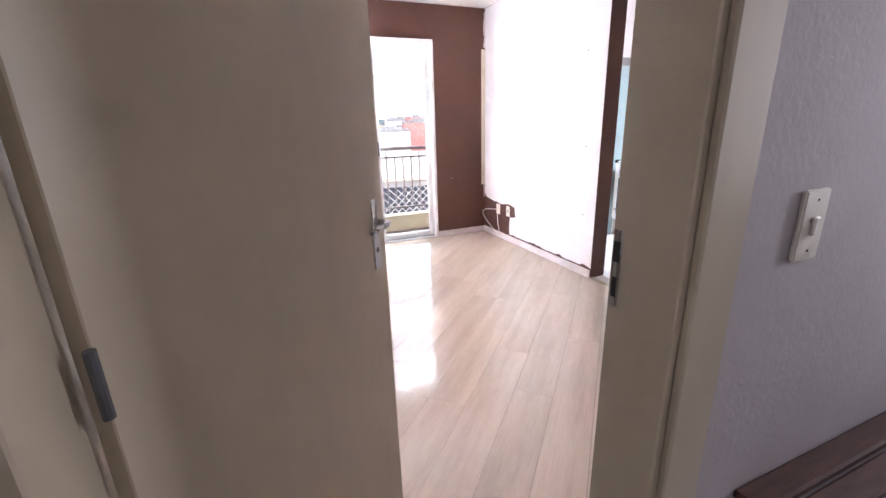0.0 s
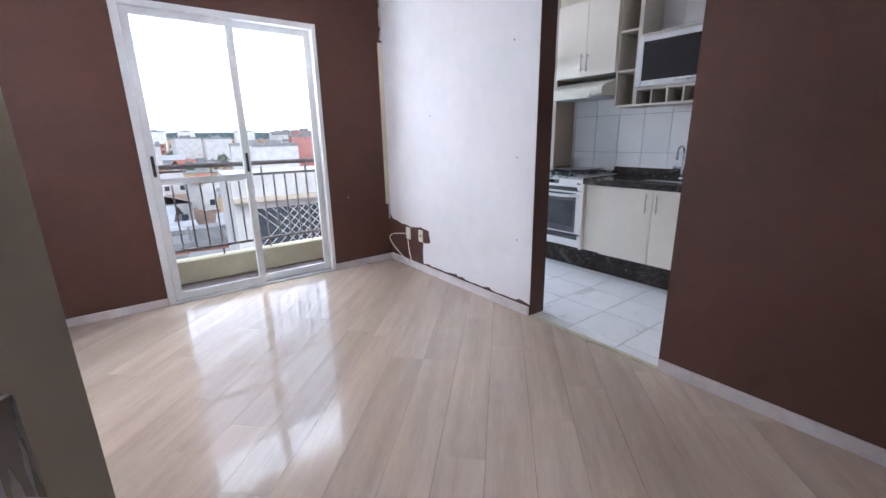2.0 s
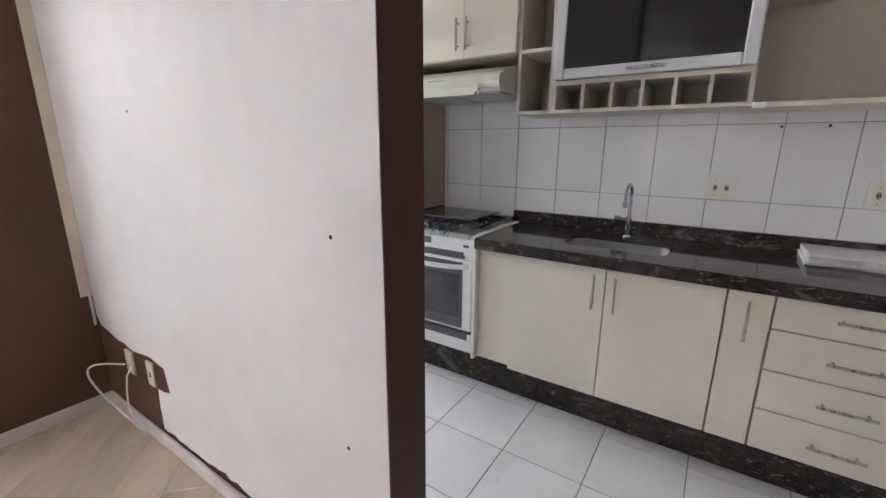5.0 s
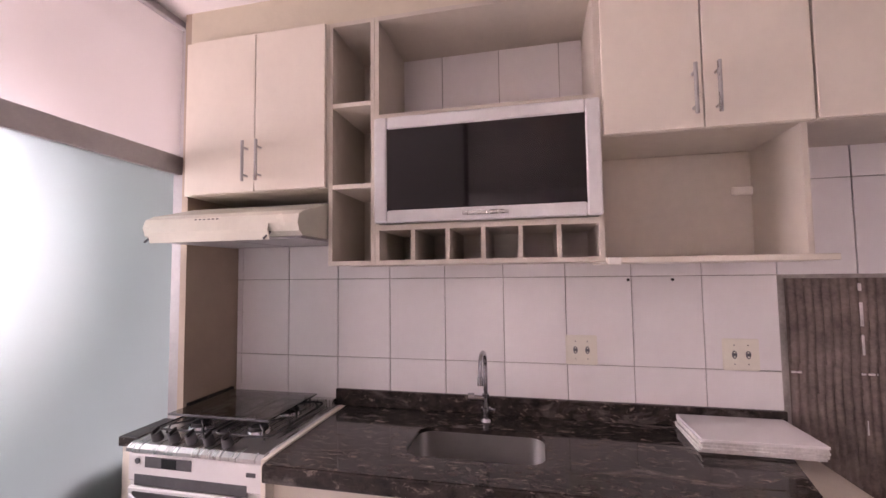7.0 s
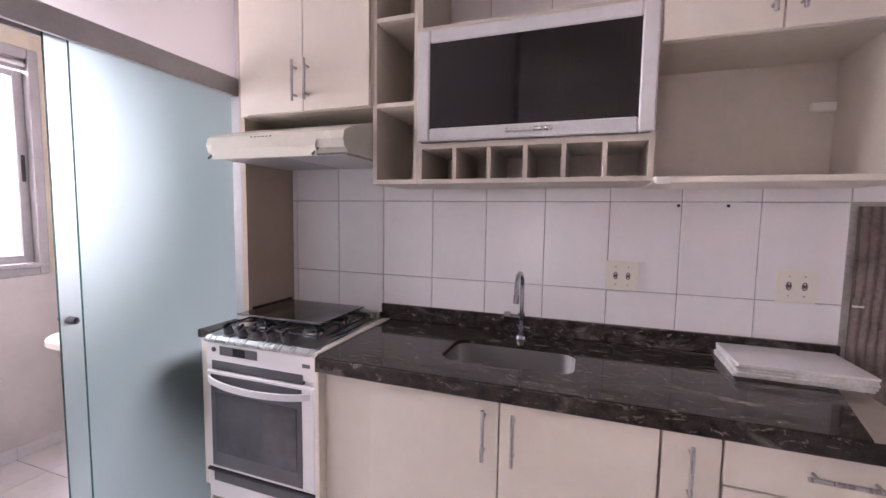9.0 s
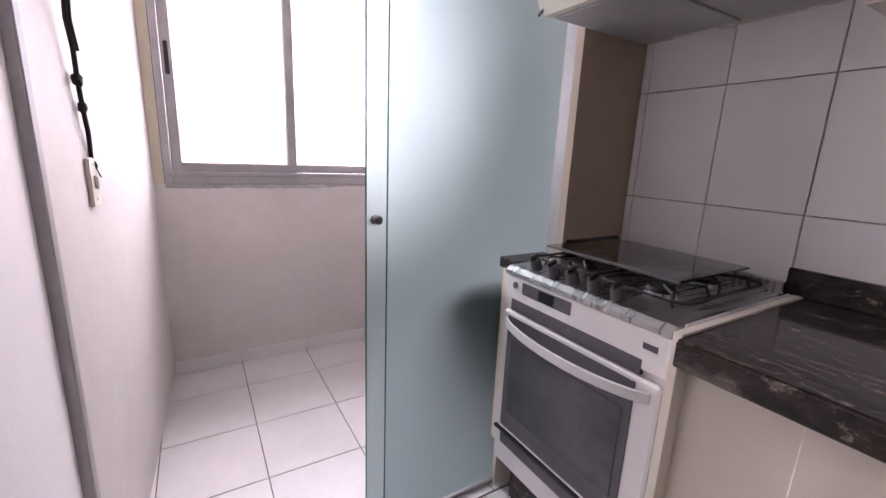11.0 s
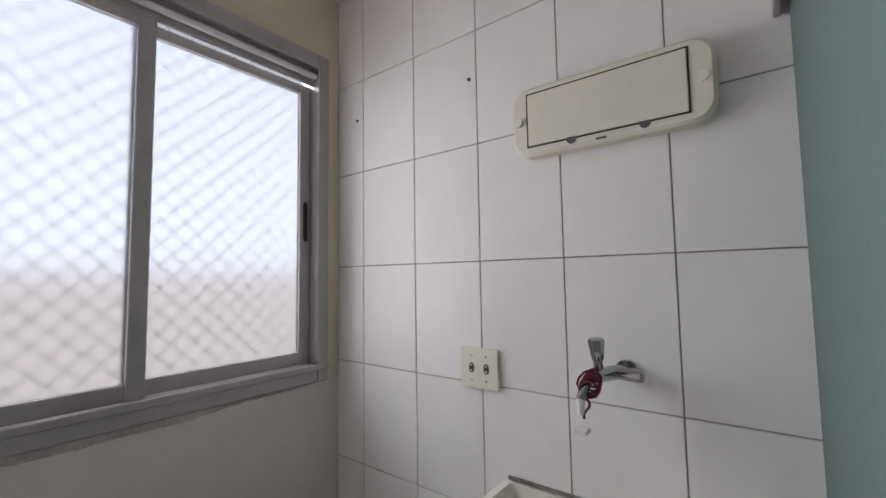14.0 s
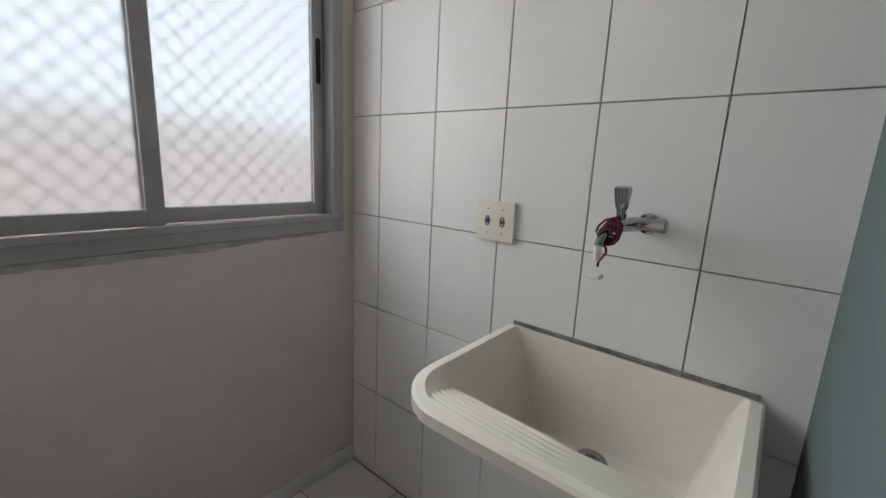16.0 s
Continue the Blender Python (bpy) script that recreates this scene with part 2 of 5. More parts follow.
GRANITE = mat("black_granite", (0.040, 0.032, 0.028), 0.08, vary=0.5, scale=24, dark=(0.003, 0.002, 0.003), stretch=(1.2, 0.9, 1.2), stain=0.5, rough_vary=0.03, spec=0.32)


def add_flecks(m, color, scale, lo, hi, stretch):
    """Pale mineral flecks and streaks over a dark stone."""
    nt = m.node_tree
    p = nt.nodes["Principled BSDF"]
    src = p.inputs["Base Color"].links[0].from_socket
    tc, mp = nt.nodes.new("ShaderNodeTexCoord"), nt.nodes.new("ShaderNodeMapping")
    mp.inputs["Scale"].default_value = stretch
    mp.inputs["Rotation"].default_value = (0.3, 0.2, 0.6)
    nt.links.new(tc.outputs["Object"], mp.inputs["Vector"])
    n, r, mx = nt.nodes.new("ShaderNodeTexNoise"), nt.nodes.new("ShaderNodeMapRange"), nt.nodes.new("ShaderNodeMix")
    n.inputs["Scale"].default_value, n.inputs["Detail"].default_value, n.inputs["Roughness"].default_value = scale, 6, 0.7
    n.inputs["Distortion"].default_value = 0.8
    nt.links.new(mp.outputs["Vector"], n.inputs["Vector"])
    r.inputs["From Min"].default_value, r.inputs["From Max"].default_value = lo, hi
    nt.links.new(n.outputs["Fac"], r.inputs["Value"])
    mx.data_type = "RGBA"
    mx.inputs["B"].default_value = (*color, 1)
    nt.links.new(r.outputs["Result"], mx.inputs["Factor"])
    nt.links.new(src, mx.inputs["A"])
    nt.links.new(mx.outputs["Result"], p.inputs["Base Color"])


add_flecks(GRANITE, (0.30, 0.25, 0.21), 34, 0.575, 0.70, (1.6, 0.7, 1.3))
add_flecks(GRANITE, (0.13, 0.115, 0.105), 7, 0.545, 0.68, (2.4, 0.6, 1.0))
STEEL = mat("brushed_steel", (0.50, 0.49, 0.475), 0.28, metal=1.0, vary=0.06, scale=5, stretch=(1, 14, 1))
SINKSTEEL = mat("sink_steel", (0.40, 0.39, 0.375), 0.42, metal=1.0, vary=0.05, scale=4, rough_vary=0.04)
CHROME = mat("chrome", (0.42, 0.42, 0.44), 0.07, metal=1.0, vary=0.03, scale=6, rough_vary=0.03)
ALU = mat("grey_aluminium", (0.40, 0.385, 0.385), 0.42, metal=0.35, vary=0.08, scale=7)
ALUW = mat("white_aluminium", (0.68, 0.68, 0.67), 0.38, vary=0.05, scale=6)
RAIL = mat("taupe_rail_paint", (0.21, 0.185, 0.175), 0.45, vary=0.1, scale=8)
PLASTIC_W = mat("white_plastic", (0.80, 0.77, 0.70), 0.35, vary=0.03, scale=6)
PLASTIC_I = mat("ivory_plastic", (0.74, 0.71, 0.61), 0.4, vary=0.04, scale=6)
ENAMEL = mat("white_enamel", (0.76, 0.745, 0.73), 0.2, vary=0.02, scale=4)
HOODM = mat("hood_enamel", (0.70, 0.685, 0.58), 0.25, vary=0.04, scale=4, stain=0.1)
BLACK = mat("black_plastic", (0.018, 0.017, 0.017), 0.4, vary=0.2, scale=8)
GREYPL = mat("grey_plastic", (0.10, 0.10, 0.105), 0.4, vary=0.15, scale=8)
IRON = mat("cast_iron", (0.02, 0.02, 0.02), 0.6, vary=0.2, scale=20, bump=0.2)
BLACKGLASS = mat("black_glass", (0.008, 0.006, 0.007), 0.06, vary=0.2, scale=4, rough_vary=0.02)
OVENGLASS = mat("oven_glass", (0.09, 0.09, 0.095), 0.1, vary=0.25, scale=3, rough_vary=0.03)
DOORP = mat("beige_door_paint", (0.53, 0.455, 0.34), 0.42, vary=0.07, scale=1.4, bump=0.06, bump_scale=30, stretch=(1, 1, 0.4), stain=0.15)
MORTAR = mat("tile_adhesive", (0.205, 0.165, 0.145), 0.95, vary=0.3, scale=7, bump=0.6, bump_scale=90, stain=0.3)
CEMENT = mat("white_cement", (0.7, 0.68, 0.65), 0.9, vary=0.2, scale=12, bump=0.5)
BASIN = mat("marble_resin", (0.74, 0.70, 0.63), 0.32, vary=0.04, scale=4, stain=0.15)
PVC = mat("white_pvc", (0.76, 0.75, 0.73), 0.35, vary=0.04, scale=8)
YELLOW = mat("yellow_pipe_paint", (0.50, 0.43, 0.03), 0.5, vary=0.2, scale=20, bump=0.4, bump_scale=120)
METER = mat("meter_metal", (0.42, 0.40, 0.39), 0.45, metal=0.5, vary=0.1, scale=12)
CORD = mat("black_cord", (0.012, 0.012, 0.013), 0.8, vary=0.3, scale=60, bump=0.5, bump_scale=400)
STRING = mat("wine_string", (0.14, 0.02, 0.04), 0.8, vary=0.3, scale=60)
CABLE = mat("white_cable", (0.75, 0.72, 0.68), 0.5, vary=0.05, scale=20)
DARKWOOD = mat("dark_wood", (0.095, 0.042, 0.030), 0.5, vary=0.3, scale=9, stretch=(1, 6, 6), bump=0.2)
NETM = mat("net_cord", (0.28, 0.29, 0.31), 0.8, vary=0.1, scale=40)
BRASS = mat("threshold_strip", (0.52, 0.47, 0.32), 0.4, metal=0.2, vary=0.1, scale=10)
GREENEDGE = mat("green_glass_edge", (0.05, 0.22, 0.18), 0.12, vary=0.4, scale=5, trans=0.35)
GREEN_LABEL = mat("green_label", (0.10, 0.32, 0.06), 0.5, vary=0.1, scale=12)
YELLOW_LABEL = mat("yellow_label", (0.62, 0.60, 0.05), 0.5, vary=0.1, scale=12)


def glass(name, color, rough, ior=1.45, trans=1.0, grain=0.0):
    m = bpy.data.materials.new(name)
    m.use_nodes = True
    nt = m.node_tree
    p = nt.nodes["Principled BSDF"]
    p.inputs["Base Color"].default_value = (*color, 1)
    p.inputs["Roughness"].default_value = rough
    p.inputs["Transmission Weight"].default_value = trans
    p.inputs["IOR"].default_value = ior
    if grain:
        n, b = nt.nodes.new("ShaderNodeTexNoise"), nt.nodes.new("ShaderNodeBump")
        n.inputs["Scale"].default_value, n.inputs["Detail"].default_value = 55, 5
        b.inputs["Strength"].default_value, b.inputs["Distance"].default_value = grain, 0.003
        nt.links.new(n.outputs["Fac"], b.inputs["Height"])
        nt.links.new(b.outputs["Normal"], p.inputs["Normal"])
    return m


CLEAR = glass("clear_glass", (0.97, 0.99, 0.98), 0.0, ior=1.12)
# these two tints are darkened to hold down the lamps glowing through them
FROST = glass("frosted_glass", (0.31, 0.39, 0.385), 1.0, ior=1.4, trans=0.82, grain=0.12)
FROSTW = glass("frosted_window_glass", (0.125, 0.13, 0.14), 0.32, ior=1.45, trans=0.97, grain=0.03)
FILM = glass("frosted_film_glass", (0.70, 0.68, 0.67), 0.6, ior=1.4, trans=0.72, grain=0.05)
LID = glass("smoked_lid_glass", (0.42, 0.43, 0.42), 0.03, ior=1.45)


# ---------------------------------------------------------------- the shell
H = 2.61            # ceiling
YB = 4.24           # balcony wall
XD0, XD1 = 2.35, 2.505   # wall between living room and kitchen
XT = 4.08           # tiled wall
XTL = 3.855         # tiled wall of the laundry
YL = 4.742          # laundry window wall
YG = 3.30           # end of the kitchen floor
XL = -0.63          # left wall of the living room

struct("subfloor", B(-2.0, -2.6, -0.22, 4.3, 4.95, -0.012), GROUT_F, "concrete floor slab under the rooms", "floor")
struct("ceiling", B(-2.0, -2.6, H, 4.3, 4.95, H + 0.15), CEIL, "plain white painted ceiling", "ceiling")

bm = B(XL - 0.15, YB, 0, 0.245, YB + 0.15, H)
B(1.687, YB, 0, XD0 + 0.05, YB + 0.15, H, bm=bm)
B(0.245, YB, 2.258, 1.687, YB + 0.15, H, bm=bm)
struct("wall_north", bm, BROWN, "dark brown painted wall round the balcony door", "wall")
struct("wall_west", B(XL - 0.15, -2.6, 0, XL, YB, H), WHITE, "white plastered living room wall", "wall")

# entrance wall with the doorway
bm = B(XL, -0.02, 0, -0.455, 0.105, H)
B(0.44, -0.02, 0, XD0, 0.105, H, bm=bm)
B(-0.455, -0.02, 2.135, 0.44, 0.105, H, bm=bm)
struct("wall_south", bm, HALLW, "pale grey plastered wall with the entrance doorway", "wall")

# brown wall south of the kitchen opening, white towards the kitchen
struct("wall_east", B(XD0 + 0.008, 0.105, 0, XD1 - 0.01, 1.315, H), BROWN, "dark brown painted wall beside the kitchen opening", "wall")
struct("wall_kitchen_side", B(XD1 - 0.01, 0.105, 0, XD1, 1.312, H), WHITE, "white plastered kitchen side of the wall", "wall")
divider = struct("wall_divider", prism([(XD0, 2.25), (XD1 - 0.006, 2.25), (2.44, 3.324), (2.44, YB), (XD0, YB)], "z", 0, H), BROWN, "dividing wall with a brown end and a white painted face", "wall")
struct("wall_divider_kitchen", prism([(XD1 - 0.006, 2.256), (XD1, 2.256), (2.446, 3.324), (2.4403, 3.324)], "z", 0, H), WHITE, "white plastered kitchen face of the dividing wall", "wall")

# white coat on the living room face, with a ragged lower edge where it stops short
rng = random.Random(4)
edge = [(4.236, H - 0.004), (4.236, 0.50), (4.19, 0.455), (4.10, 0.445), (4.0, 0.425), (3.93, 0.43), (3.84, 0.415), (3.74, 0.428), (3.66, 0.44),
        (3.58, 0.43), (3.525, 0.425), (3.515, 0.37), (3.50, 0.315), (3.56, 0.295), (3.62, 0.292), (3.632, 0.20), (3.628, 0.085)]
y = 3.60
while y > 2.30:
    edge.append((y, 0.078 + rng.choice((0, 0, 0.004, 0.012, 0.02)) + rng.uniform(0, 0.006)))
    y -= rng.uniform(0.025, 0.06)
edge += [(2.256, 0.085), (2.252, H - 0.004)]
coat = bmesh.new()
vs = [coat.verts.new((XD0 - 0.003, a, b)) for a, b in edge]
f = coat.faces.new(vs)
ext = bmesh.ops.extrude_face_region(coat, geom=[f])
bmesh.ops.translate(coat, verts=[v for v in ext["geom"] if isinstance(v, bmesh.types.BMVert)], vec=(0.0026, 0, 0))
bmesh.ops.triangulate(coat, faces=list(coat.faces))
part("white_paint_coat", coat, WHITE, divider, "ragged-edged white paint coat")
for yy, zz in ((3.45, 1.47), (2.47, 1.90), (2.42, 1.14), (2.40, 0.55), (2.50, 2.33)):
    part("screw_hole", cyl((XD0 - 0.0034, yy, zz), (XD0 - 0.002, yy, zz), 0.006, seg=10), BLACK, divider)

# unpainted strip and torn filler on the balcony wall, at its corner
nw = bpy.data.objects["wall_north"]
part("bare_plaster_strip", B(XD0 - 0.05, YB - 0.0025, 0.61, XD0 - 0.0035, YB - 0.0005, 2.18), CREAMW, nw, "bare cream plaster strip")
bm = bmesh.new()
for k in range(9):
    z = 2.2 + k * 0.04
    B(XD0 - 0.018 + rng.uniform(-0.008, 0.006), YB - 0.006, z, XD0 - 0.004, YB - 0.001, z + 0.045, 0.002, bm=bm)
part("torn_filler", bm, CEMENT, nw, "ragged white filler")
part("lower_filler", B(XD0 - 0.02, YB - 0.004, 0.45, XD0 - 0.008, YB - 0.001, 0.61, 0.001), CEMENT, nw)
for xx, zz in ((1.88, 0.72),):
    part("screw_hole", cyl((xx, YB - 0.001, zz), (xx, YB + 0.001, zz), 0.005, seg=8), CEMENT, nw)

# laundry walls
struct("wall_laundry_west", prism([(2.4405, 3.362), (2.466, 3.362), (2.538, YL - 0.0005), (2.4405, YL - 0.0005)], "z", 0, H), LWHITE,
       "uneven white plastered laundry wall", "wall")
WX0, WX1, WZ0, WZ1 = 2.59, 3.79, 1.06, 2.245
bm = B(2.4405, YL, 0, WX0, YL + 0.13, H)
B(WX1, YL, 0, XT + 0.16, YL + 0.13, H, bm=bm)
B(WX0, YL, 0, WX1, YL + 0.13, WZ0, bm=bm)
B(WX0, YL, WZ1, WX1, YL + 0.13, H, bm=bm)
lb = struct("wall_laundry_north", bm, LWHITE, "white plastered laundry wall under and around the window", "wall")
bm = B(2.54, YL - 0.003, WZ0 - 0.03, WX0 - 0.008, YL - 0.0005, H - 0.002)
B(WX1 + 0.012, YL - 0.003, WZ0 - 0.03, XTL - 0.002, YL - 0.0005, H - 0.002, bm=bm)
B(WX0 - 0.008, YL - 0.003, WZ1 + 0.031, WX1 + 0.012, YL - 0.0005, H - 0.002, bm=bm)
part("cream_paint", bm, CREAMW, lb, "cream paint round the window")
struct("wall_tiled", B(XT + 0.008, -2.6, 0, XT + 0.16, 3.292, H), GROUT, "wall behind the white kitchen tiles", "wall")
struct("wall_laundry_east", B(XTL + 0.008, 3.2925, 0, XT + 0.16, YL - 0.0005, H), GROUT, "thick wall behind the white laundry tiles", "wall")
struct("wall_stub", B(3.775, 3.232, 0, XT + 0.008, 3.262, H), STUBW, "short beige wall stub beside the stove", "wall")
struct("wall_kitchen_south", B(XD0, -0.02, 0, XT + 0.008, 0.105, H), WHITE, "white plastered kitchen end wall", "wall")
struct("soffit", B(3.775, 0.105, 2.462, XT + 0.008, 3.232, H), CREAMW, "cream boxed soffit above the wall cabinets", "ceiling")

# stair hall outside the flat, closed off by unseen walls
struct("wall_hall", B(XL, -2.6, 0, 2.3, -2.48, H), WHITE, "white hall wall", "wall")
# opening is made up, so that the hall lamp can shine in
bm = B(2.2, -2.48, 0, 2.3, -1.45, H)
B(2.2, -0.35, 0, 2.3, -0.02, H, bm=bm)
B(2.2, -1.45, 0, 2.3, -0.35, 1.0, bm=bm)
B(2.2, -1.45, 2.2, 2.3, -0.35, H, bm=bm)
struct("wall_hall_east", bm, WHITE, "unseen white hall wall with an opening added for light", "wall")
struct("floor_hall", B(XL, -2.48, -0.012, 2.2, -0.02, 0), TILE_F, "light hall floor", "floor")

# skirting
for a, b in (((XL, YB - 0.014, 0), (0.243, YB - 0.0005, 0.065)), ((1.69, YB - 0.014, 0), (XD0 - 0.004, YB - 0.0005, 0.065)),
             ((XD0 - 0.019, 2.255, 0), (XD0 - 0.0045, YB - 0.015, 0.07)), ((XD0 - 0.008, 0.12, 0), (XD0 + 0.0075, 1.31, 0.068)),
             ((XL + 0.0005, 0.12, 0), (XL + 0.014, YB - 0.015, 0.065)), ((0.50, 0.1055, 0), (XD0 - 0.01, 0.119, 0.065))):
    struct("baseboard", B(*a, *b, 0.003), SKIRT, "pale worn wooden skirting board", "skirting board")
struct("threshold", B(XD0 - 0.004, 1.316, -0.01, XD0 + 0.03, 2.249, 0.006, 0.002), BRASS, "pale threshold strip between laminate and tiles", "threshold")

# doorway frame
bm = B(-0.455, -0.032, 0, -0.42, 0.118, 2.135, 0.003)
B(0.405, -0.032, 0, 0.44, 0.118, 2.135, 0.003, bm=bm)
B(-0.42, -0.032, 2.10, 0.405, 0.118, 2.135, 0.003, bm=bm)
fr = struct("door_frame", bm, DOORP, "beige painted door frame with steel strike plate", "door frame")
bm = B(0.418, -0.05, 0, 0.515, -0.0325, 2.19, 0.004)
B(-0.53, -0.05, 0, -0.433, -0.0325, 2.19, 0.004, bm=bm)
B(-0.433, -0.05, 2.113, 0.418, -0.0325, 2.19, 0.004, bm=bm)
part("casing", bm, DOORP, fr)
bm = B(0.418, 0.1185, 0, 0.49, 0.13, 2.17, 0.003)
B(-0.505, 0.1185, 0, -0.433, 0.13, 2.17, 0.003, bm=bm)
B(-0.433, 0.1185, 2.113, 0.418, 0.13, 2.17, 0.003, bm=bm)
part("inner_casing", bm, DOORP, fr)
sp = part("strike_plate", B(0.402, 0.090, 1.01, 0.4046, 0.113, 1.162, 0.0008), STEEL, fr, "worn steel strike plate")
part("latch_slot", B(0.4012, 0.094, 1.10, 0.4028, 0.109, 1.14), BLACK, sp)
part("bolt_slot", B(0.4012, 0.096, 1.03, 0.4028, 0.107, 1.07), BLACK, sp)

# the entrance door, half open
DM = pose(-0.418, 0.108, 0, 0, 0, 51)
door = tagged(link_mesh("door_1", B(0.0, -0.036, 0.008, 0.80, 0.0, 2.095, 0.002), DOORP), "plain beige painted entrance door standing half open", "door", "", "structure")
door.matrix_basis = DM


def door_part(name, bm, m, label="", parent=None, smooth=False):
    bm.transform(DM)
    return part(name, bm, m, parent or door, label, smooth)


for s, y0 in ((-1, -0.036), (1, 0.0)):
    pl = door_part("handle_plate", B(0.722, y0 + s * 0.004, 0.965, 0.758, y0, 1.165, 0.0015), STEEL, "narrow steel handle plate")
    door_part("lever", tube([(0.740, y0 + s * 0.003, 1.10), (0.740, y0 + s * 0.03, 1.10), (0.732, y0 + s * 0.045, 1.10), (0.70, y0 + s * 0.048, 1.10), (0.628, y0 + s * 0.046, 1.098)],
                            [0.009, 0.009, 0.009, 0.008, 0.007], 10), STEEL, "", pl, True)
    door_part("keyhole", cyl((0.740, y0 + s * 0.003, 1.02), (0.740, y0 + s * 0.0055, 1.02), 0.0075, seg=12), BLACK, "", pl)
door_part("lock_front", B(0.7995, -0.029, 0.97, 0.802, -0.007, 1.17), STEEL)
for z in (0.25, 1.08, 1.88):
    door_part("hinge", cyl((-0.004, -0.040, z - 0.045), (-0.004, -0.040, z + 0.045), 0.007, seg=10), GREYPL, "dark steel hinge")


# ---------------------------------------------------------------- plates and switches
def plate(name, label, category, x, y0, y1, z0, z1, kind="socket", face=-1, group=""):
    """A wall plate in a plane of constant x."""
    t = thing(name, label, category, group)
    d = 0.010 * face
    xs = sorted((x, x + d))
    part("cover", B(xs[0], y0, z0, xs[1], y1, z1, 0.003, seg=2), PLASTIC_I, t)
    cy, cz = (y0 + y1) / 2, (z0 + z1) / 2
    xo = x + d

    def dot(yy, zz, r, mm=BLACK, nm="hole"):
        part(nm, cyl((xo - face * 0.0006, yy, zz), (xo + face * 0.0009, yy, zz), r, seg=10), mm, t)
    w, h = y1 - y0, z1 - z0
    if kind == "double":
        for s in (-1, 1):
            yy = cy + s * w * 0.19
            oval = [(yy + 0.0085 * math.cos(k * math.pi / 8), cz + 0.015 * math.sin(k * math.pi / 8)) for k in range(16)]
            ins_ob = part("socket_insert", prism(oval, "x", xo - face * 0.0005, xo + face * 0.0014), GREYPL, t)
            for q in (-1, 0, 1):
                part("pin_hole", cyl((xo + face * 0.001, yy, cz + q * 0.008), (xo + face * 0.0019, yy, cz + q * 0.008), 0.0028 if q else 0.0020, seg=8), PLASTIC_I if q else BLACK, ins_ob)
            dot(yy, cz + h * 0.30, 0.0022)
            dot(yy, cz - h * 0.30, 0.0022)
    elif kind == "switch":
        part("rocker", B(min(xo, xo + face * 0.008), cy - 0.009, cz - 0.018, max(xo, xo + face * 0.008), cy + 0.009, cz + 0.018, 0.003), PLASTIC_W, t)
        dot(cy, cz + h * 0.36, 0.0025)
        dot(cy, cz - h * 0.36, 0.0025)
    elif kind == "single":
        part("socket_insert", B(min(xo, xo + face * 0.0012), cy - 0.010, cz - 0.012, max(xo, xo + face * 0.0012), cy + 0.010, cz + 0.012), GREYPL, t)
    elif kind == "blank":
        dot(cy + 0.02, cz - 0.02, 0.003)
        dot(cy - 0.02, cz - 0.02, 0.003)
    return t


plate("wall_socket", "ivory double wall socket on the kitchen tiles", "socket", XT, 1.585, 1.705, 1.112, 1.228, "double", group="kitchen sockets")
plate("wall_socket", "ivory double wall socket beside the missing tiles", "socket", XT, 1.022, 1.142, 1.110, 1.226, "double", group="kitchen sockets")
laundry_socket = plate("wall_socket", "ivory double wall socket on the laundry tiles", "socket", XT, 4.114, 4.245, 1.080, 1.197, "double")
laundry_blank = plate("blank_plate", "white blank cover plate under the laundry basin", "cover plate", XT, 3.935, 4.062, 0.39, 0.50, "blank")
plate("wall_socket", "white aerial outlet with a loose cable", "socket", XD0, 3.845, 3.925, 0.285, 0.405, "blank")
plate("wall_socket", "white wall socket on brown paint", "socket", XD0, 3.625, 3.695, 0.295, 0.415, "single")
sw = plate("light_switch", "white light switch on the laundry wall", "switch", 0, -0.036, 0.036, 1.058, 1.182, "switch", face=1)
sw.matrix_basis = Matrix.Translation((2.4815, 3.66, 0)) @ Matrix.Rotation(radians(-2.9), 4, "Z")
t = plate("light_switch", "white light switch beside the entrance door", "switch", 0, -0.037, 0.037, 1.09, 1.225, "switch", face=1)
t.matrix_basis = Matrix.Translation((0.74, -0.02, 0)) @ Matrix.Rotation(radians(-90), 4, "Z")

t = thing("loose_cable", "loose white cable looped by the skirting", "cable")
pts = []
for k in range(25):
    a = k / 24
    pts.append((XD0 - 0.03 - 0.10 * math.sin(math.pi * a), 3.88 + 0.17 * math.sin(a * 3.6), 0.345 - 0.33 * a + 0.10 * math.sin(a * math.pi)))
part("aerial_lead", tube(pts, 0.0045, 6), CABLE, t, "", True)
pts = [(XD0 - 0.012, 3.86, 0.33)] + [(XD0 - 0.03 - 0.05 * math.sin(k / 12 * math.pi), 3.86 - 0.10 * math.sin(k / 12 * math.pi * 0.8) - 0.02 * k / 12, 0.33 - 0.31 * k / 12) for k in range(1, 13)]
part("second_lead", tube(pts, 0.004, 6), CABLE, t, "", True)

# hall bench
t = thing("hall_bench", "dark wooden slatted bench against the hall wall", "bench")
for k in range(5):
    part("slat", B(0.69, -0.085 - k * 0.075, 0.525, 1.75, -0.022 - k * 0.075, 0.552, 0.006), DARKWOOD, t)
part("apron", B(0.71, -0.36, 0.44, 1.73, -0.335, 0.524, 0.003), DARKWOOD, t)
for xx in (0.73, 1.68):
    for yy in (-0.38, -0.07):
        part("leg", B(xx, yy, 0, xx + 0.05, yy + 0.045, 0.524, 0.004), DARKWOOD, t)


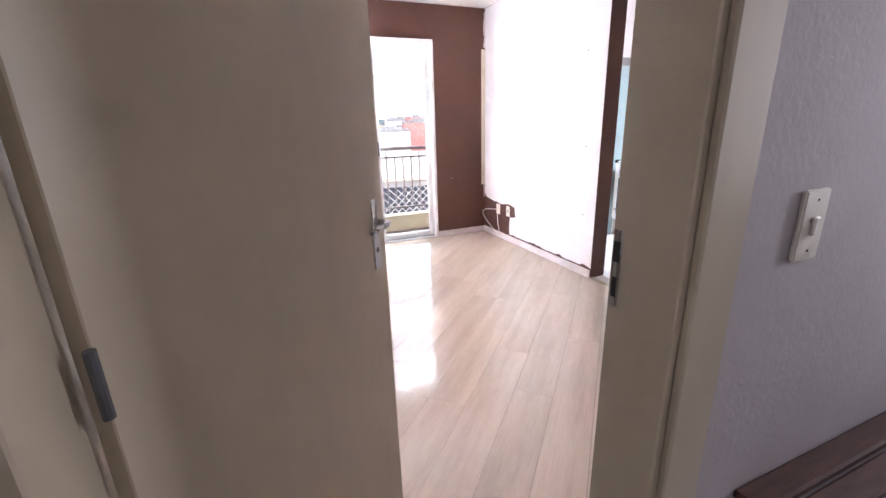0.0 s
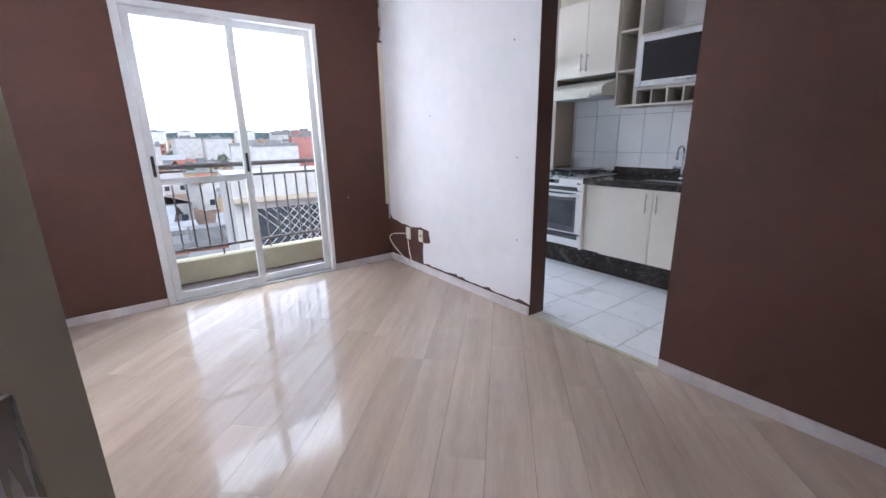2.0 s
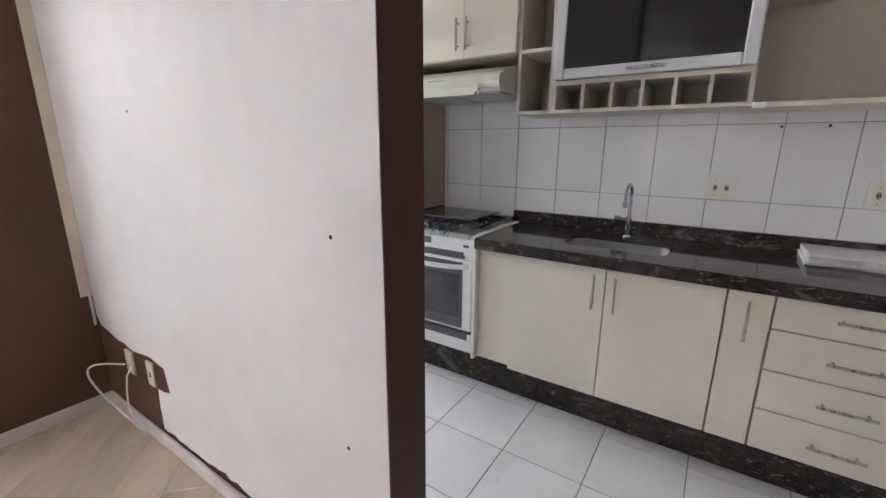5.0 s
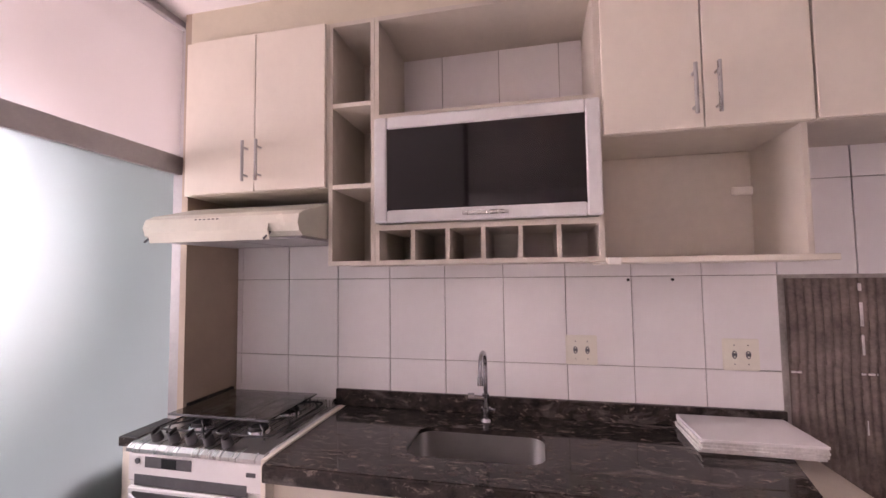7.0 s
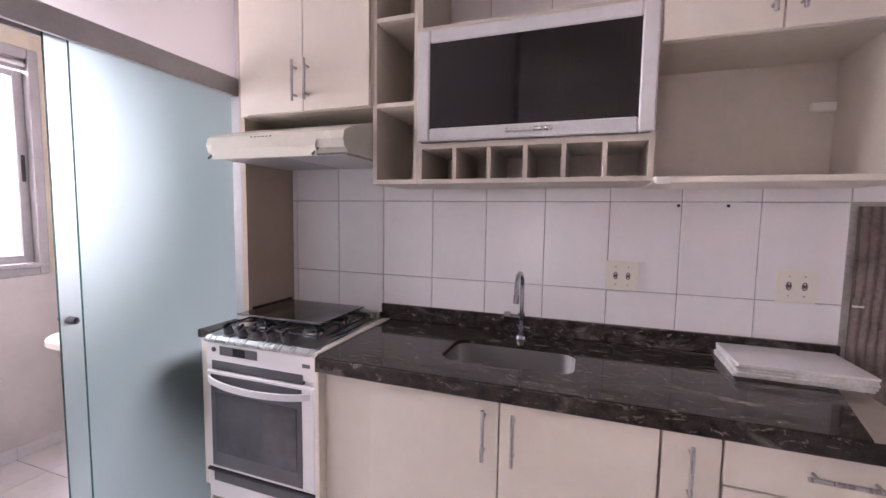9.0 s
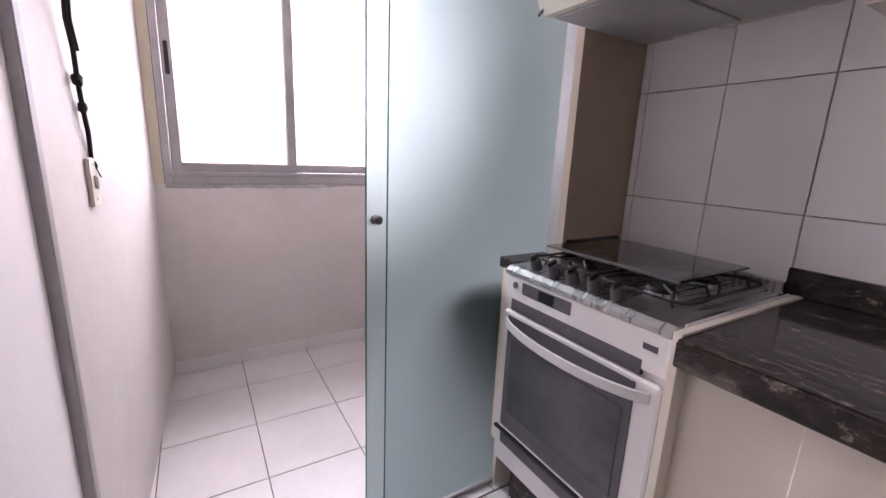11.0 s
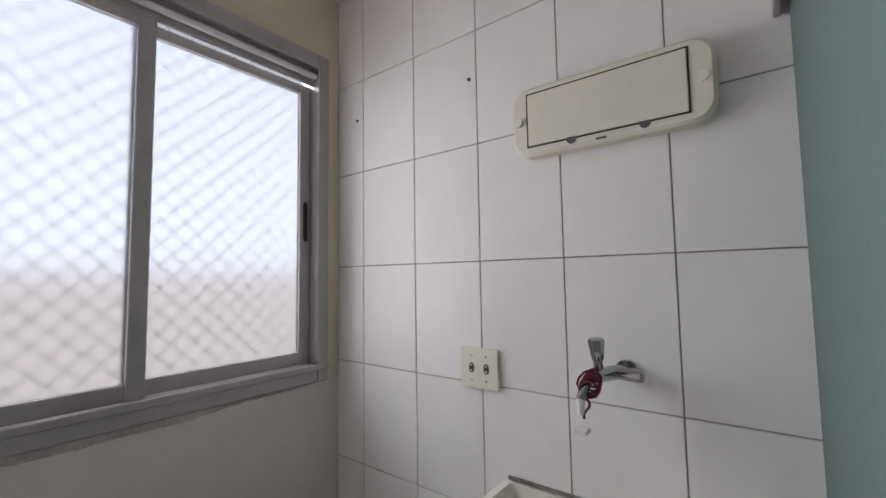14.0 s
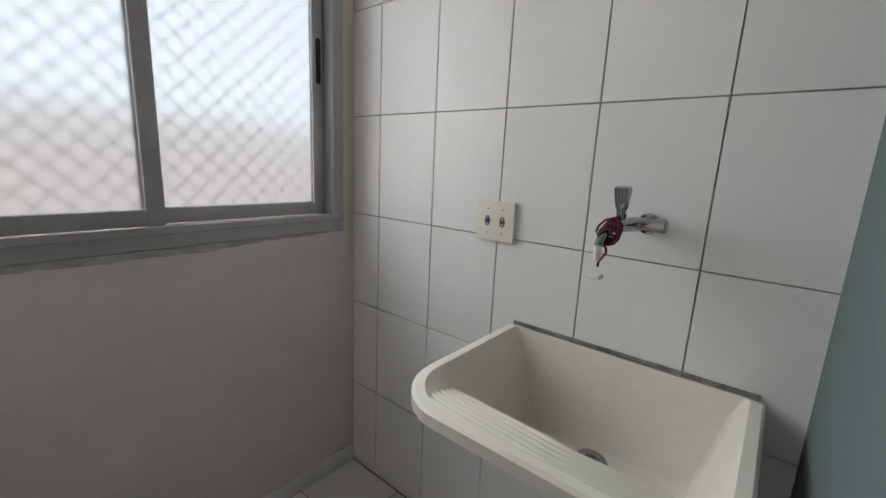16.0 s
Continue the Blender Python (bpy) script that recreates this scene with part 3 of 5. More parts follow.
# ---------------------------------------------------------------- balcony door and balcony
bd = thing("balcony_door", "white aluminium sliding balcony door with two glazed leaves", "balcony door", "", "structure")
X0, X1, ZT = 0.245, 1.687, 2.258
bm = B(X0, YB - 0.012, 0, X0 + 0.05, YB + 0.10, ZT, 0.003)
part("jamb", bm, ALUW, bd)
part("jamb", B(X1 - 0.038, YB - 0.012, 0, X1, YB + 0.10, ZT, 0.003), ALUW, bd)
part("head", B(X0 + 0.0505, YB - 0.012, ZT - 0.045, X1 - 0.0385, YB + 0.10, ZT, 0.003), ALUW, bd)
tr = part("track", B(X0 + 0.0505, YB - 0.012, 0, X1 - 0.0385, YB + 0.10, 0.018, 0.002), ALUW, bd)
for k in range(3):
    part("track_rib", B(X0 + 0.052, YB + 0.012 + k * 0.03, 0.0185, X1 - 0.04, YB + 0.016 + k * 0.03, 0.026), ALU, tr)


def leaf(x0, x1, y0, handle_x):
    w, z0, z1 = 0.055, 0.024, ZT - 0.047
    lf = part("door_leaf", B(x0, y0, z0, x0 + w, y0 + 0.026, z1, 0.002), ALUW, bd)
    part("stile", B(x1 - w, y0, z0, x1, y0 + 0.026, z1, 0.002), ALUW, lf)
    part("bottom_rail", B(x0 + w, y0 + 0.001, z0, x1 - w, y0 + 0.025, z0 + 0.062, 0.002), ALUW, lf)
    part("top_rail", B(x0 + w, y0 + 0.001, z1 - 0.052, x1 - w, y0 + 0.025, z1, 0.002), ALUW, lf)
    g = part("pane", B(x0 + w - 0.005, y0 + 0.011, z0 + 0.055, x1 - w + 0.005, y0 + 0.016, z1 - 0.047), CLEAR, lf, "clear glass pane")
    g.visible_shadow = False
    if handle_x:
        part("pull", B(handle_x - 0.011, y0 - 0.006, 1.03, handle_x + 0.011, y0 + 0.002, 1.19, 0.004, seg=2), BLACK, lf, "black recessed pull")
    return lf, g


lf, g = leaf(0.297, 1.018, YB + 0.008, 0.325)
part("mid_rail", B(0.352, YB + 0.010, 0.965, 0.963, YB + 0.032, 1.015, 0.002), ALUW, lf)
part("pull", B(0.98, YB + 0.002, 1.03, 1.002, YB + 0.010, 1.19, 0.004, seg=2), BLACK, lf)
lf, g = leaf(0.965, 1.648, YB + 0.046, None)

bfl = struct("balcony_floor", B(-0.6, YB + 0.15, -0.15, 2.435, 5.05, -0.012), mat("balcony_tile", (0.74, 0.72, 0.67), 0.5, vary=0.06, scale=4, stain=0.2), "pale balcony floor", "balcony")
part("door_sill", B(0.245, YB + 0.1005, -0.012, 1.687, YB + 0.1495, 0.004), CREAMW, bfl)
struct("balcony_kerb", B(-0.6, 4.79, -0.012, 2.435, 4.94, 0.205, 0.008), mat("balcony_paint", (0.60, 0.55, 0.38), 0.8, vary=0.08, scale=3, stain=0.3, bump=0.2), "cream painted balcony kerb", "balcony")
rl = thing("balcony_railing", "taupe steel balcony railing with vertical bars", "railing")
YR = 4.87
part("handrail", B(-0.6, YR - 0.028, 1.05, 2.435, YR + 0.028, 1.092, 0.012, seg=3), RAIL, rl)
part("upper_rail", B(-0.6, YR - 0.012, 0.95, 2.435, YR + 0.012, 0.972, 0.002), RAIL, rl)
part("lower_rail", B(-0.6, YR - 0.012, 0.285, 2.435, YR + 0.012, 0.307, 0.002), RAIL, rl)
x = -0.55
k = 0
while x < 2.435:
    post = k % 4 == 0
    z1 = 1.05 if post else 0.95
    part("post" if post else "bar", B(x - 0.007, YR - 0.007, 0.205 if post else 0.307, x + 0.007, YR + 0.007, z1), RAIL, rl)
    x += 0.112
    k += 1


def net(name, label, x0, x1, y, z0, z1, step, r):
    """A safety net of crossed diagonal cords in a plane of constant y."""
    bm = bmesh.new()
    s = step * math.sqrt(2)
    w, h = x1 - x0, z1 - z0
    n = int((w + h) / s) + 1
    for i in range(n):
        for sgn in (1, -1):
            c = i * s
            a, b = max(0, c - h), min(w, c)
            if b - a < 0.01:
                continue
            p = (x0 + a, z0 + c - a), (x0 + b, z0 + c - b)
            if sgn < 0:
                p = tuple((x0 + x1 - u, v) for u, v in p)
            d = Vector((p[1][0] - p[0][0], 0, p[1][1] - p[0][1])).normalized()
            o = Vector((0, 1, 0)).cross(d) * r
            vs = []
            for (u, v) in p:
                c0 = Vector((u, y + sgn * r, v))
                vs.append([bm.verts.new(c0 + e) for e in (o, Vector((0, r, 0)), -o, Vector((0, -r, 0)))])
            for q in range(4):
                bm.faces.new((vs[0][q], vs[0][(q + 1) % 4], vs[1][(q + 1) % 4], vs[1][q]))
    return tagged(link_mesh(name, bm, NETM), label, "safety net", "", "stuff")


net("balcony_net", "thin white safety net over the balcony", -0.6, 2.435, 4.99, 1.09, 2.72, 0.05, 0.0007)
net("window_net", "safety net outside the laundry window", 2.5, 3.95, 4.905, 0.98, 2.34, 0.05, 0.0021)

# ---------------------------------------------------------------- laundry window
lw = thing("window_1", "grey aluminium sliding window with frosted glass", "window", "", "structure")
part("window_frame", B(WX0 - 0.006, YL - 0.012, WZ0 - 0.03, WX0 + 0.0295, YL + 0.10, WZ1 + 0.03, 0.003), ALU, lw)
part("window_frame", B(WX1 - 0.035, YL - 0.012, WZ0 - 0.03, WX1 + 0.012, YL + 0.10, WZ1 + 0.03, 0.003), ALU, lw)
part("window_head", B(WX0 + 0.030, YL - 0.012, WZ1 - 0.025, WX1 - 0.0355, YL + 0.10, WZ1 + 0.03, 0.003), ALU, lw)
part("window_head", B(WX0 + 0.030, YL + 0.018, WZ1 - 0.085, WX1 - 0.0355, YL + 0.03, WZ1 - 0.026, 0.002), ALU, lw)
part("head_roller", cyl((WX0 + 0.04, YL + 0.006, WZ1 - 0.055), (WX1 - 0.04, YL + 0.006, WZ1 - 0.055), 0.011, seg=14), ALUW, lw, "pale metal roller bar", True)
part("window_sill", B(WX0 + 0.030, YL - 0.012, WZ0 - 0.03, WX1 - 0.0355, YL + 0.10, WZ0 + 0.03, 0.003), ALU, lw)
part("sill_lip", B(WX0 - 0.004, YL - 0.020, WZ0 + 0.012, WX1 + 0.010, YL - 0.0125, WZ0 + 0.034, 0.002), ALU, lw)


def sash(x0, x1, y0, side):
    z0, z1 = WZ0 + 0.032, WZ1 - 0.088
    s = part("sash", B(x0, y0, z0, x0 + 0.045, y0 + 0.022, z1, 0.002), ALU, lw)
    part("stile", B(x1 - 0.045, y0, z0, x1, y0 + 0.022, z1, 0.002), ALU, s)
    part("bottom_rail", B(x0 + 0.045, y0 + 0.001, z0, x1 - 0.045, y0 + 0.021, z0 + 0.045, 0.002), ALU, s)
    part("top_rail", B(x0 + 0.045, y0 + 0.001, z1 - 0.035, x1 - 0.045, y0 + 0.021, z1, 0.002), ALU, s)
    g = part("pane", B(x0 + 0.04, y0 + 0.009, z0 + 0.04, x1 - 0.04, y0 + 0.013, z1 - 0.03), FROSTW, s, "frosted glass pane")
    g.visible_shadow = False
    hx = x1 - 0.022 if side > 0 else x0 + 0.022
    part("pull", B(hx - 0.009, y0 - 0.004, 1.55, hx + 0.009, y0 + 0.002, 1.70, 0.004, seg=2), BLACK, s, "black recessed pull")


sash(WX0 + 0.0305, 3.222, YL + 0.012, -1)
sash(3.177, WX1 - 0.036, YL + 0.040, 1)

# grey cement smeared under the window frame, with a ragged lower edge
sm_rng = random.Random(13)
low, x = [], WX0 - 0.004
while x < WX1 + 0.01:
    low.append((x, WZ0 - 0.052 - 0.014 * noise.noise((x * 5, 0, 2)) - 0.006 * noise.noise((x * 31, 1, 0)) + 0.018 * max(0, (x - 3.3) / 0.5)))
    x += sm_rng.uniform(0.012, 0.03)
smear = bmesh.new()
for (xa, za), (xb, zb) in zip(low, low[1:]):
    loft([[(xa, YL - 0.0022, za), (xb, YL - 0.0022, zb), (xb, YL - 0.0022, WZ0 - 0.0305), (xa, YL - 0.0022, WZ0 - 0.0305)],
          [(xa, YL - 0.0001, za), (xb, YL - 0.0001, zb), (xb, YL - 0.0001, WZ0 - 0.0305), (xa, YL - 0.0001, WZ0 - 0.0305)]], bm=smear)
part("cement_smear", smear, mat("grey_cement", (0.45, 0.43, 0.415), 0.9, vary=0.2, scale=10, bump=0.5, bump_scale=80), lb, "ragged grey cement smear")

# ---------------------------------------------------------------- glass partition
gp = thing("glass_partition", "frosted green-edged glass partition in an aluminium frame", "glass partition")
# the transom is an open channel, in which the panes hang
bm = B(2.468, 3.295, 1.916, XTL - 0.0015, 3.309, 1.997, 0.002)
B(2.468, 3.356, 1.916, XTL - 0.0015, 3.368, 1.997, 0.002, bm=bm)
B(2.468, 3.3095, 1.984, XTL - 0.0015, 3.3555, 1.996, bm=bm)
part("transom", bm, ALU, gp, "grey aluminium transom channel")
part("head_rail", B(2.468, 3.303, 2.575, XTL - 0.0015, 3.358, 2.607, 0.003), ALU, gp)
part("side_post", B(2.441, 3.3245, 0.0, 2.4675, 3.3615, 2.607, 0.003), ALU, gp, "grey aluminium side post")
part("side_post", B(3.786, 3.263, 0.017, XTL - 0.0015, 3.3205, 1.915, 0.003), ALU, gp)
part("side_post", B(XTL - 0.030, 3.303, 1.998, XTL - 0.0015, 3.358, 2.574, 0.003), ALU, gp)
part("floor_track", B(3.105, 3.308, 0.001, XTL - 0.031, 3.358, 0.016, 0.002), ALU, gp)
g = part("upper_pane", B(2.470, 3.328, 1.9975, XTL - 0.026, 3.334, 2.58), FILM, gp, "frosted upper pane")
g.visible_shadow = False
g = part("fixed_pane", B(3.172, 3.321, 0.0165, XTL - 0.026, 3.328, 1.98), FROST, gp, "frosted glass pane")
g.visible_shadow = False
part("polished_edge", B(3.1702, 3.3208, 0.0165, 3.1719, 3.3282, 1.98), GREENEDGE, gp)
g = part("sliding_pane", B(3.115, 3.335, 0.0165, XTL - 0.008, 3.342, 1.98), FROST, gp, "frosted sliding glass pane")
g.visible_shadow = False
part("polished_edge", B(3.1132, 3.3348, 0.0165, 3.1149, 3.3422, 1.98), GREENEDGE, gp)
for s, y0, ln in ((-1, 3.3347, 0.034), (1, 3.3423, 0.030)):
    kn = part("knob", cyl((3.138, y0, 1.045), (3.138, y0 + s * (ln + 0.002), 1.045), 0.0100, seg=18), GREYPL, gp, "ribbed grey knob", True)
    for k in range(int(ln / 0.0075)):
        part("rib", cyl((3.138, y0 + s * (0.003 + k * 0.0075), 1.045), (3.138, y0 + s * (0.0078 + k * 0.0075), 1.045), 0.0120, seg=18), GREYPL, kn, "", True)

# plaster cornice round the laundry ceiling
def cornice_profile(d, z):
    """Offsets from wall and ceiling of a small stepped moulding."""
    return [(0, z), (0.008, z), (0.011, z + 0.012), (0.024, z + 0.022), (0.037, z + 0.040), (0.041, z + 0.052), (0.052, z + 0.056), (d, H - 0.001), (0, H - 0.001)]


CORN = cornice_profile(0.056, H - 0.066)
struct("trim", prism([(YL - 0.0035 - a, z) for a, z in CORN], "x", 2.54, XTL - 0.001), CEIL, "white plaster cornice above the laundry window", "cornice")
struct("trim", prism([(XTL - 0.0005 - a, z) for a, z in CORN], "y", 3.37, YL - 0.06), CEIL, "white plaster cornice above the laundry tiles", "cornice")


# ---------------------------------------------------------------- kitchen: base units, worktop, sink
def bar_handle(parent, x, y, z0, z1, along="z", length=None):
    """A bar handle on a front that faces -x."""
    if along == "z":
        a, b = (x - 0.030, y, z0), (x - 0.030, y, z1)
        feet = ((y, z0 + 0.025), (y, z1 - 0.025))
    else:
        a, b = (x - 0.030, y - length / 2, z0), (x - 0.030, y + length / 2, z0)
        feet = ((y - length / 2 + 0.02, z0), (y + length / 2 - 0.02, z0))
    h = part("handle", cyl(a, b, 0.006, seg=12), STEEL, parent, "brushed steel bar handle", True)
    for yy, zz in feet:
        part("foot", cyl((x - 0.030, yy, zz), (x + 0.001, yy, zz), 0.0045, seg=10), STEEL, h, "", True)
    return h


PZ = 0.215
struct("plinth", B(3.63, 0.935, 0, XT - 0.001, 3.23, PZ - 0.004), GRANITE, "black granite plinth under the units and stove", "plinth")
cu = thing("base_cabinet", "cream two-door sink base cabinet with bar handles", "cabinet")
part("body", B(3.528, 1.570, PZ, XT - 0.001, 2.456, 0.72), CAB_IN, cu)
for y0, y1, hy in ((2.010, 2.454, 2.053), (1.573, 2.006, 1.963)):
    d = part("door", B(3.508, y0, PZ + 0.003, 3.5265, y1, 0.858, 0.0015), CAB, cu)
    bar_handle(d, 3.508, hy, 0.655, 0.815)
cu = thing("base_cabinet", "cream narrow base cabinet with one door", "cabinet")
part("body", B(3.528, 1.427, PZ, XT - 0.001, 1.568, 0.862), CAB_IN, cu)
d = part("door", B(3.508, 1.429, PZ + 0.003, 3.5265, 1.566, 0.858, 0.0015), CAB, cu)
bar_handle(d, 3.508, 1.50, 0.655, 0.815)
cu = thing("drawer_unit", "cream base unit with four drawers", "drawer unit")
part("body", B(3.528, 0.94, PZ, XT - 0.001, 1.425, 0.862), CAB_IN, cu)
for z0, z1 in ((0.218, 0.385), (0.390, 0.549), (0.554, 0.712), (0.717, 0.858)):
    d = part("drawer", B(3.508, 0.943, z0, 3.5265, 1.422, z1, 0.0015), CAB, cu)
    bar_handle(d, 3.508, 1.18, (z0 + z1) / 2, 0, "y", 0.16)
cu = thing("filler_panel", "cream filler panel between stove and sink cabinet", "panel")
part("front", B(3.545, 2.458, PZ, 3.563, 2.6555, 0.862, 0.001), CAB, cu)
part("end_panel", B(3.505, 2.6565, PZ - 0.003, 4.05, 2.675, 0.905, 0.001), CAB, cu)

sink_hole = rrect(3.635, 1.80, 3.885, 2.255, 0.055, 6)
wt = thing("worktop", "polished black granite worktop with upstand", "worktop")
part("slab", slab_with_hole(3.488, 0.936, XT - 0.002, 2.655, 0.864, 0.90, sink_hole), GRANITE, wt)
part("front_lip", B(3.480, 0.936, 0.846, 3.4875, 2.655, 0.898, 0.003), GRANITE, wt)
part("upstand", B(XT - 0.022, 0.95, 0.9005, XT - 0.0035, 2.70, 0.972, 0.002), GRANITE, wt)
bm = B(3.577, 3.2325, 0.868, 3.7735, 3.316, 0.903, 0.003)
side = thing("worktop", "narrow black granite strip between stove and glass", "worktop")
part("slab", bm, GRANITE, side)
part("upstand", B(3.79, 3.2155, 0.9035, XT - 0.03, 3.2315, 0.962, 0.002), GRANITE, side)
cu = thing("filler_panel", "white narrow panel under the granite strip", "panel")
part("front", B(3.592, 3.236, PZ, 3.612, 3.312, 0.867, 0.001), CAB, cu)
part("end_panel", B(3.613, 3.296, 0.0, 3.773, 3.312, 0.867), CAB, cu)

sk = thing("sink", "stainless steel bowl sink under a granite worktop", "sink")
ins = lambda d, z: [(x, y, z) for x, y in rrect(3.635 - 0.002 + d, 1.80 - 0.002 + d, 3.885 + 0.002 - d, 2.255 + 0.002 - d, 0.056, 6)]
bm = loft([ins(-0.012, 0.8635), ins(0.0, 0.8635), ins(0.0, 0.885), ins(0.004, 0.885), ins(0.006, 0.80), ins(0.02, 0.745), ins(0.05, 0.735)], caps=(False, True))
part("bowl", bm, SINKSTEEL, sk, "", True)
dr = part("drain", cyl((3.76, 2.03, 0.7352), (3.76, 2.03, 0.741), 0.042, seg=24), CHROME, sk, "chrome drain", True)
part("strainer", cyl((3.76, 2.03, 0.741), (3.76, 2.03, 0.743), 0.026, seg=20), GREYPL, dr)

tp = thing("kitchen_tap", "chrome gooseneck kitchen tap on the worktop", "tap")
tx, ty = 3.985, 2.02
part("base", cyl((tx, ty, 0.9005), (tx, ty, 0.912), 0.024, 0.021, seg=20), CHROME, tp, "", True)
part("column", cyl((tx, ty, 0.912), (tx, ty, 1.005), 0.0135, seg=18), CHROME, tp, "", True)
arc = [(tx, ty, 1.0), (tx, ty, 1.10)] + [(tx - 0.055 + 0.055 * math.cos(radians(a)), ty + 0.003 * (1 - math.cos(radians(a))), 1.12 + 0.055 * math.sin(radians(a))) for a in range(0, 181, 18)] + [(tx - 0.11, ty + 0.006, 1.09)]
part("spout", tube(arc, 0.0085, 12), CHROME, tp, "", True)
part("nozzle", cyl((tx - 0.11, ty + 0.006, 1.065), (tx - 0.11, ty + 0.006, 1.095), 0.0115, seg=16), CHROME, tp, "", True)
part("valve", cyl((tx, ty, 0.985), (tx - 0.01, ty + 0.045, 0.99), 0.012, seg=16), CHROME, tp, "", True)
kn = part("grip", cyl((tx - 0.01, ty + 0.045, 0.99), (tx - 0.015, ty + 0.07, 0.992), 0.019, 0.016, seg=8), CHROME, tp)
part("lower_ring", cyl((tx, ty, 0.94), (tx, ty, 0.952), 0.019, seg=18), CHROME, tp, "", True)
part("side_lever", cyl((tx, ty, 0.946), (tx - 0.02, ty - 0.04, 0.95), 0.005, seg=10), CHROME, tp, "", True)

# spare tiles left on the worktop
st_rng = random.Random(2)
for k in range(5):
    ob = thing("spare_tile", "loose white wall tile in a stack on the worktop", "tile", "stack of spare tiles")
    ob.matrix_basis = pose(3.945 + st_rng.uniform(-0.004, 0.004), 1.14 + st_rng.uniform(-0.006, 0.006), 0.9005 + k * 0.0090, 0, 0, st_rng.uniform(-1.2, 1.2))
    bpy.context.view_layer.update()
    bm = B(-0.125, -0.175, 0, 0.125, 0.175, 0.0085, 0.001)
    bm.transform(ob.matrix_basis)
    part("body", bm, TILE_W if k == 4 else CEMENT, ob)


# ---------------------------------------------------------------- kitchen: wall units
UX = 3.76
T = 0.016


def door_front(parent, y0, y1, z0, z1, hy=None, hz=None):
    d = part("door", B(UX - 0.018, y0 + 0.0015, z0 + 0.002, UX - 0.0005, y1 - 0.0015, z1 - 0.002, 0.0015), CAB, parent)
    if hy is not None:
        bar_handle(d, UX - 0.018, hy, hz, hz + 0.16)
    return d


def carcass(parent, y0, y1, z0, z1, top=True, bottom=True, back=True):
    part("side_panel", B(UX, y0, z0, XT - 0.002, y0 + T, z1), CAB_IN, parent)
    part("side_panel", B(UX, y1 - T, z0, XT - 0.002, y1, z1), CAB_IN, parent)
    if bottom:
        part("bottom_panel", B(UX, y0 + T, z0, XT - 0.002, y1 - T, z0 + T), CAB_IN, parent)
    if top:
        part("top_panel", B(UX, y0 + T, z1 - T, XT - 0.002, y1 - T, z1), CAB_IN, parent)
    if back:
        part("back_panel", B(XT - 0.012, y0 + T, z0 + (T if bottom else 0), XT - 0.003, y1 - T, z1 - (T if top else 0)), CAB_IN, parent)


cu = thing("wall_cabinet", "cream two-door wall cabinet above the cooker hood", "cabinet", "wall cabinets")
carcass(cu, 2.582, 3.228, 1.812, 2.460)
door_front(cu, 2.588, 2.893, 1.812, 2.458, 2.925 - 0.06, 1.85)
door_front(cu, 2.893, 3.19, 1.812, 2.458, 2.925, 1.85)
part("filler", B(UX - 0.008, 3.191, 1.812, UX - 0.0005, 3.228, 2.458), CAB, cu)

cu = thing("open_shelf_unit", "cream narrow open shelf unit with two shelves", "shelf unit")
carcass(cu, 2.393, 2.581, 1.515, 2.460)
for z in (1.806, 2.122):
    part("shelf", B(UX + 0.002, 2.393 + T, z, XT - 0.013, 2.581 - T, z + T), CAB, cu)

cu = thing("microwave_cabinet", "cream cabinet with a lift-up black glass door and small pigeonholes", "cabinet")
carcass(cu, 1.592, 2.392, 1.515, 2.460, back=False)
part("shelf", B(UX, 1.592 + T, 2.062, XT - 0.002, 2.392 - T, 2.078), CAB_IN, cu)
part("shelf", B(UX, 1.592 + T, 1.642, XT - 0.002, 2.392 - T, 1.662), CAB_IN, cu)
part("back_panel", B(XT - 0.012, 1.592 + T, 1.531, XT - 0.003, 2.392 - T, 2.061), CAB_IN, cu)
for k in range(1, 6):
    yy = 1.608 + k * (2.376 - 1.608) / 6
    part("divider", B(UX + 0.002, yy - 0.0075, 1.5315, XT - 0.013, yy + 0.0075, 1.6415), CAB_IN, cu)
fl = part("flap_door", B(UX - 0.022, 1.596, 1.666, UX - 0.001, 1.644, 2.058, 0.005), ALUW, cu, "white framed black glass door")
part("frame_side", B(UX - 0.022, 2.340, 1.666, UX - 0.001, 2.388, 2.058, 0.005), ALUW, fl)
part("frame_side", B(UX - 0.0215, 1.645, 1.666, UX - 0.001, 2.339, 1.712, 0.005), ALUW, fl)
part("frame_side", B(UX - 0.0215, 1.645, 2.012, UX - 0.001, 2.339, 2.058, 0.005), ALUW, fl)
part("glass", B(UX - 0.016, 1.640, 1.708, UX - 0.006, 2.344, 2.016), BLACKGLASS, fl, "black glass")
part("pull", B(UX - 0.034, 1.90, 1.683, UX - 0.0225, 2.06, 1.697, 0.003), STEEL, fl)

cu = thing("wall_cabinet", "cream two-door wall cabinet above an open bay", "cabinet", "wall cabinets")
carcass(cu, 0.987, 1.591, 1.927, 2.460)
door_front(cu, 1.289, 1.588, 1.927, 2.458, 1.318, 1.965)
door_front(cu, 0.989, 1.287, 1.927, 2.458, 1.252, 1.965)
cu = thing("wall_cabinet", "cream wall cabinet at the end of the row", "cabinet", "wall cabinets")
carcass(cu, 0.45, 0.985, 1.927, 2.460)
door_front(cu, 0.70, 0.984, 1.927, 2.458, 0.73, 1.965)
door_front(cu, 0.452, 0.698, 1.927, 2.458)
cu = thing("open_shelf_unit", "cream open bay with a long bottom shelf", "shelf unit")
part("side_panel", B(UX + 0.003, 1.004, 1.528, XT - 0.002, 1.020, 1.926), CAB_IN, cu)
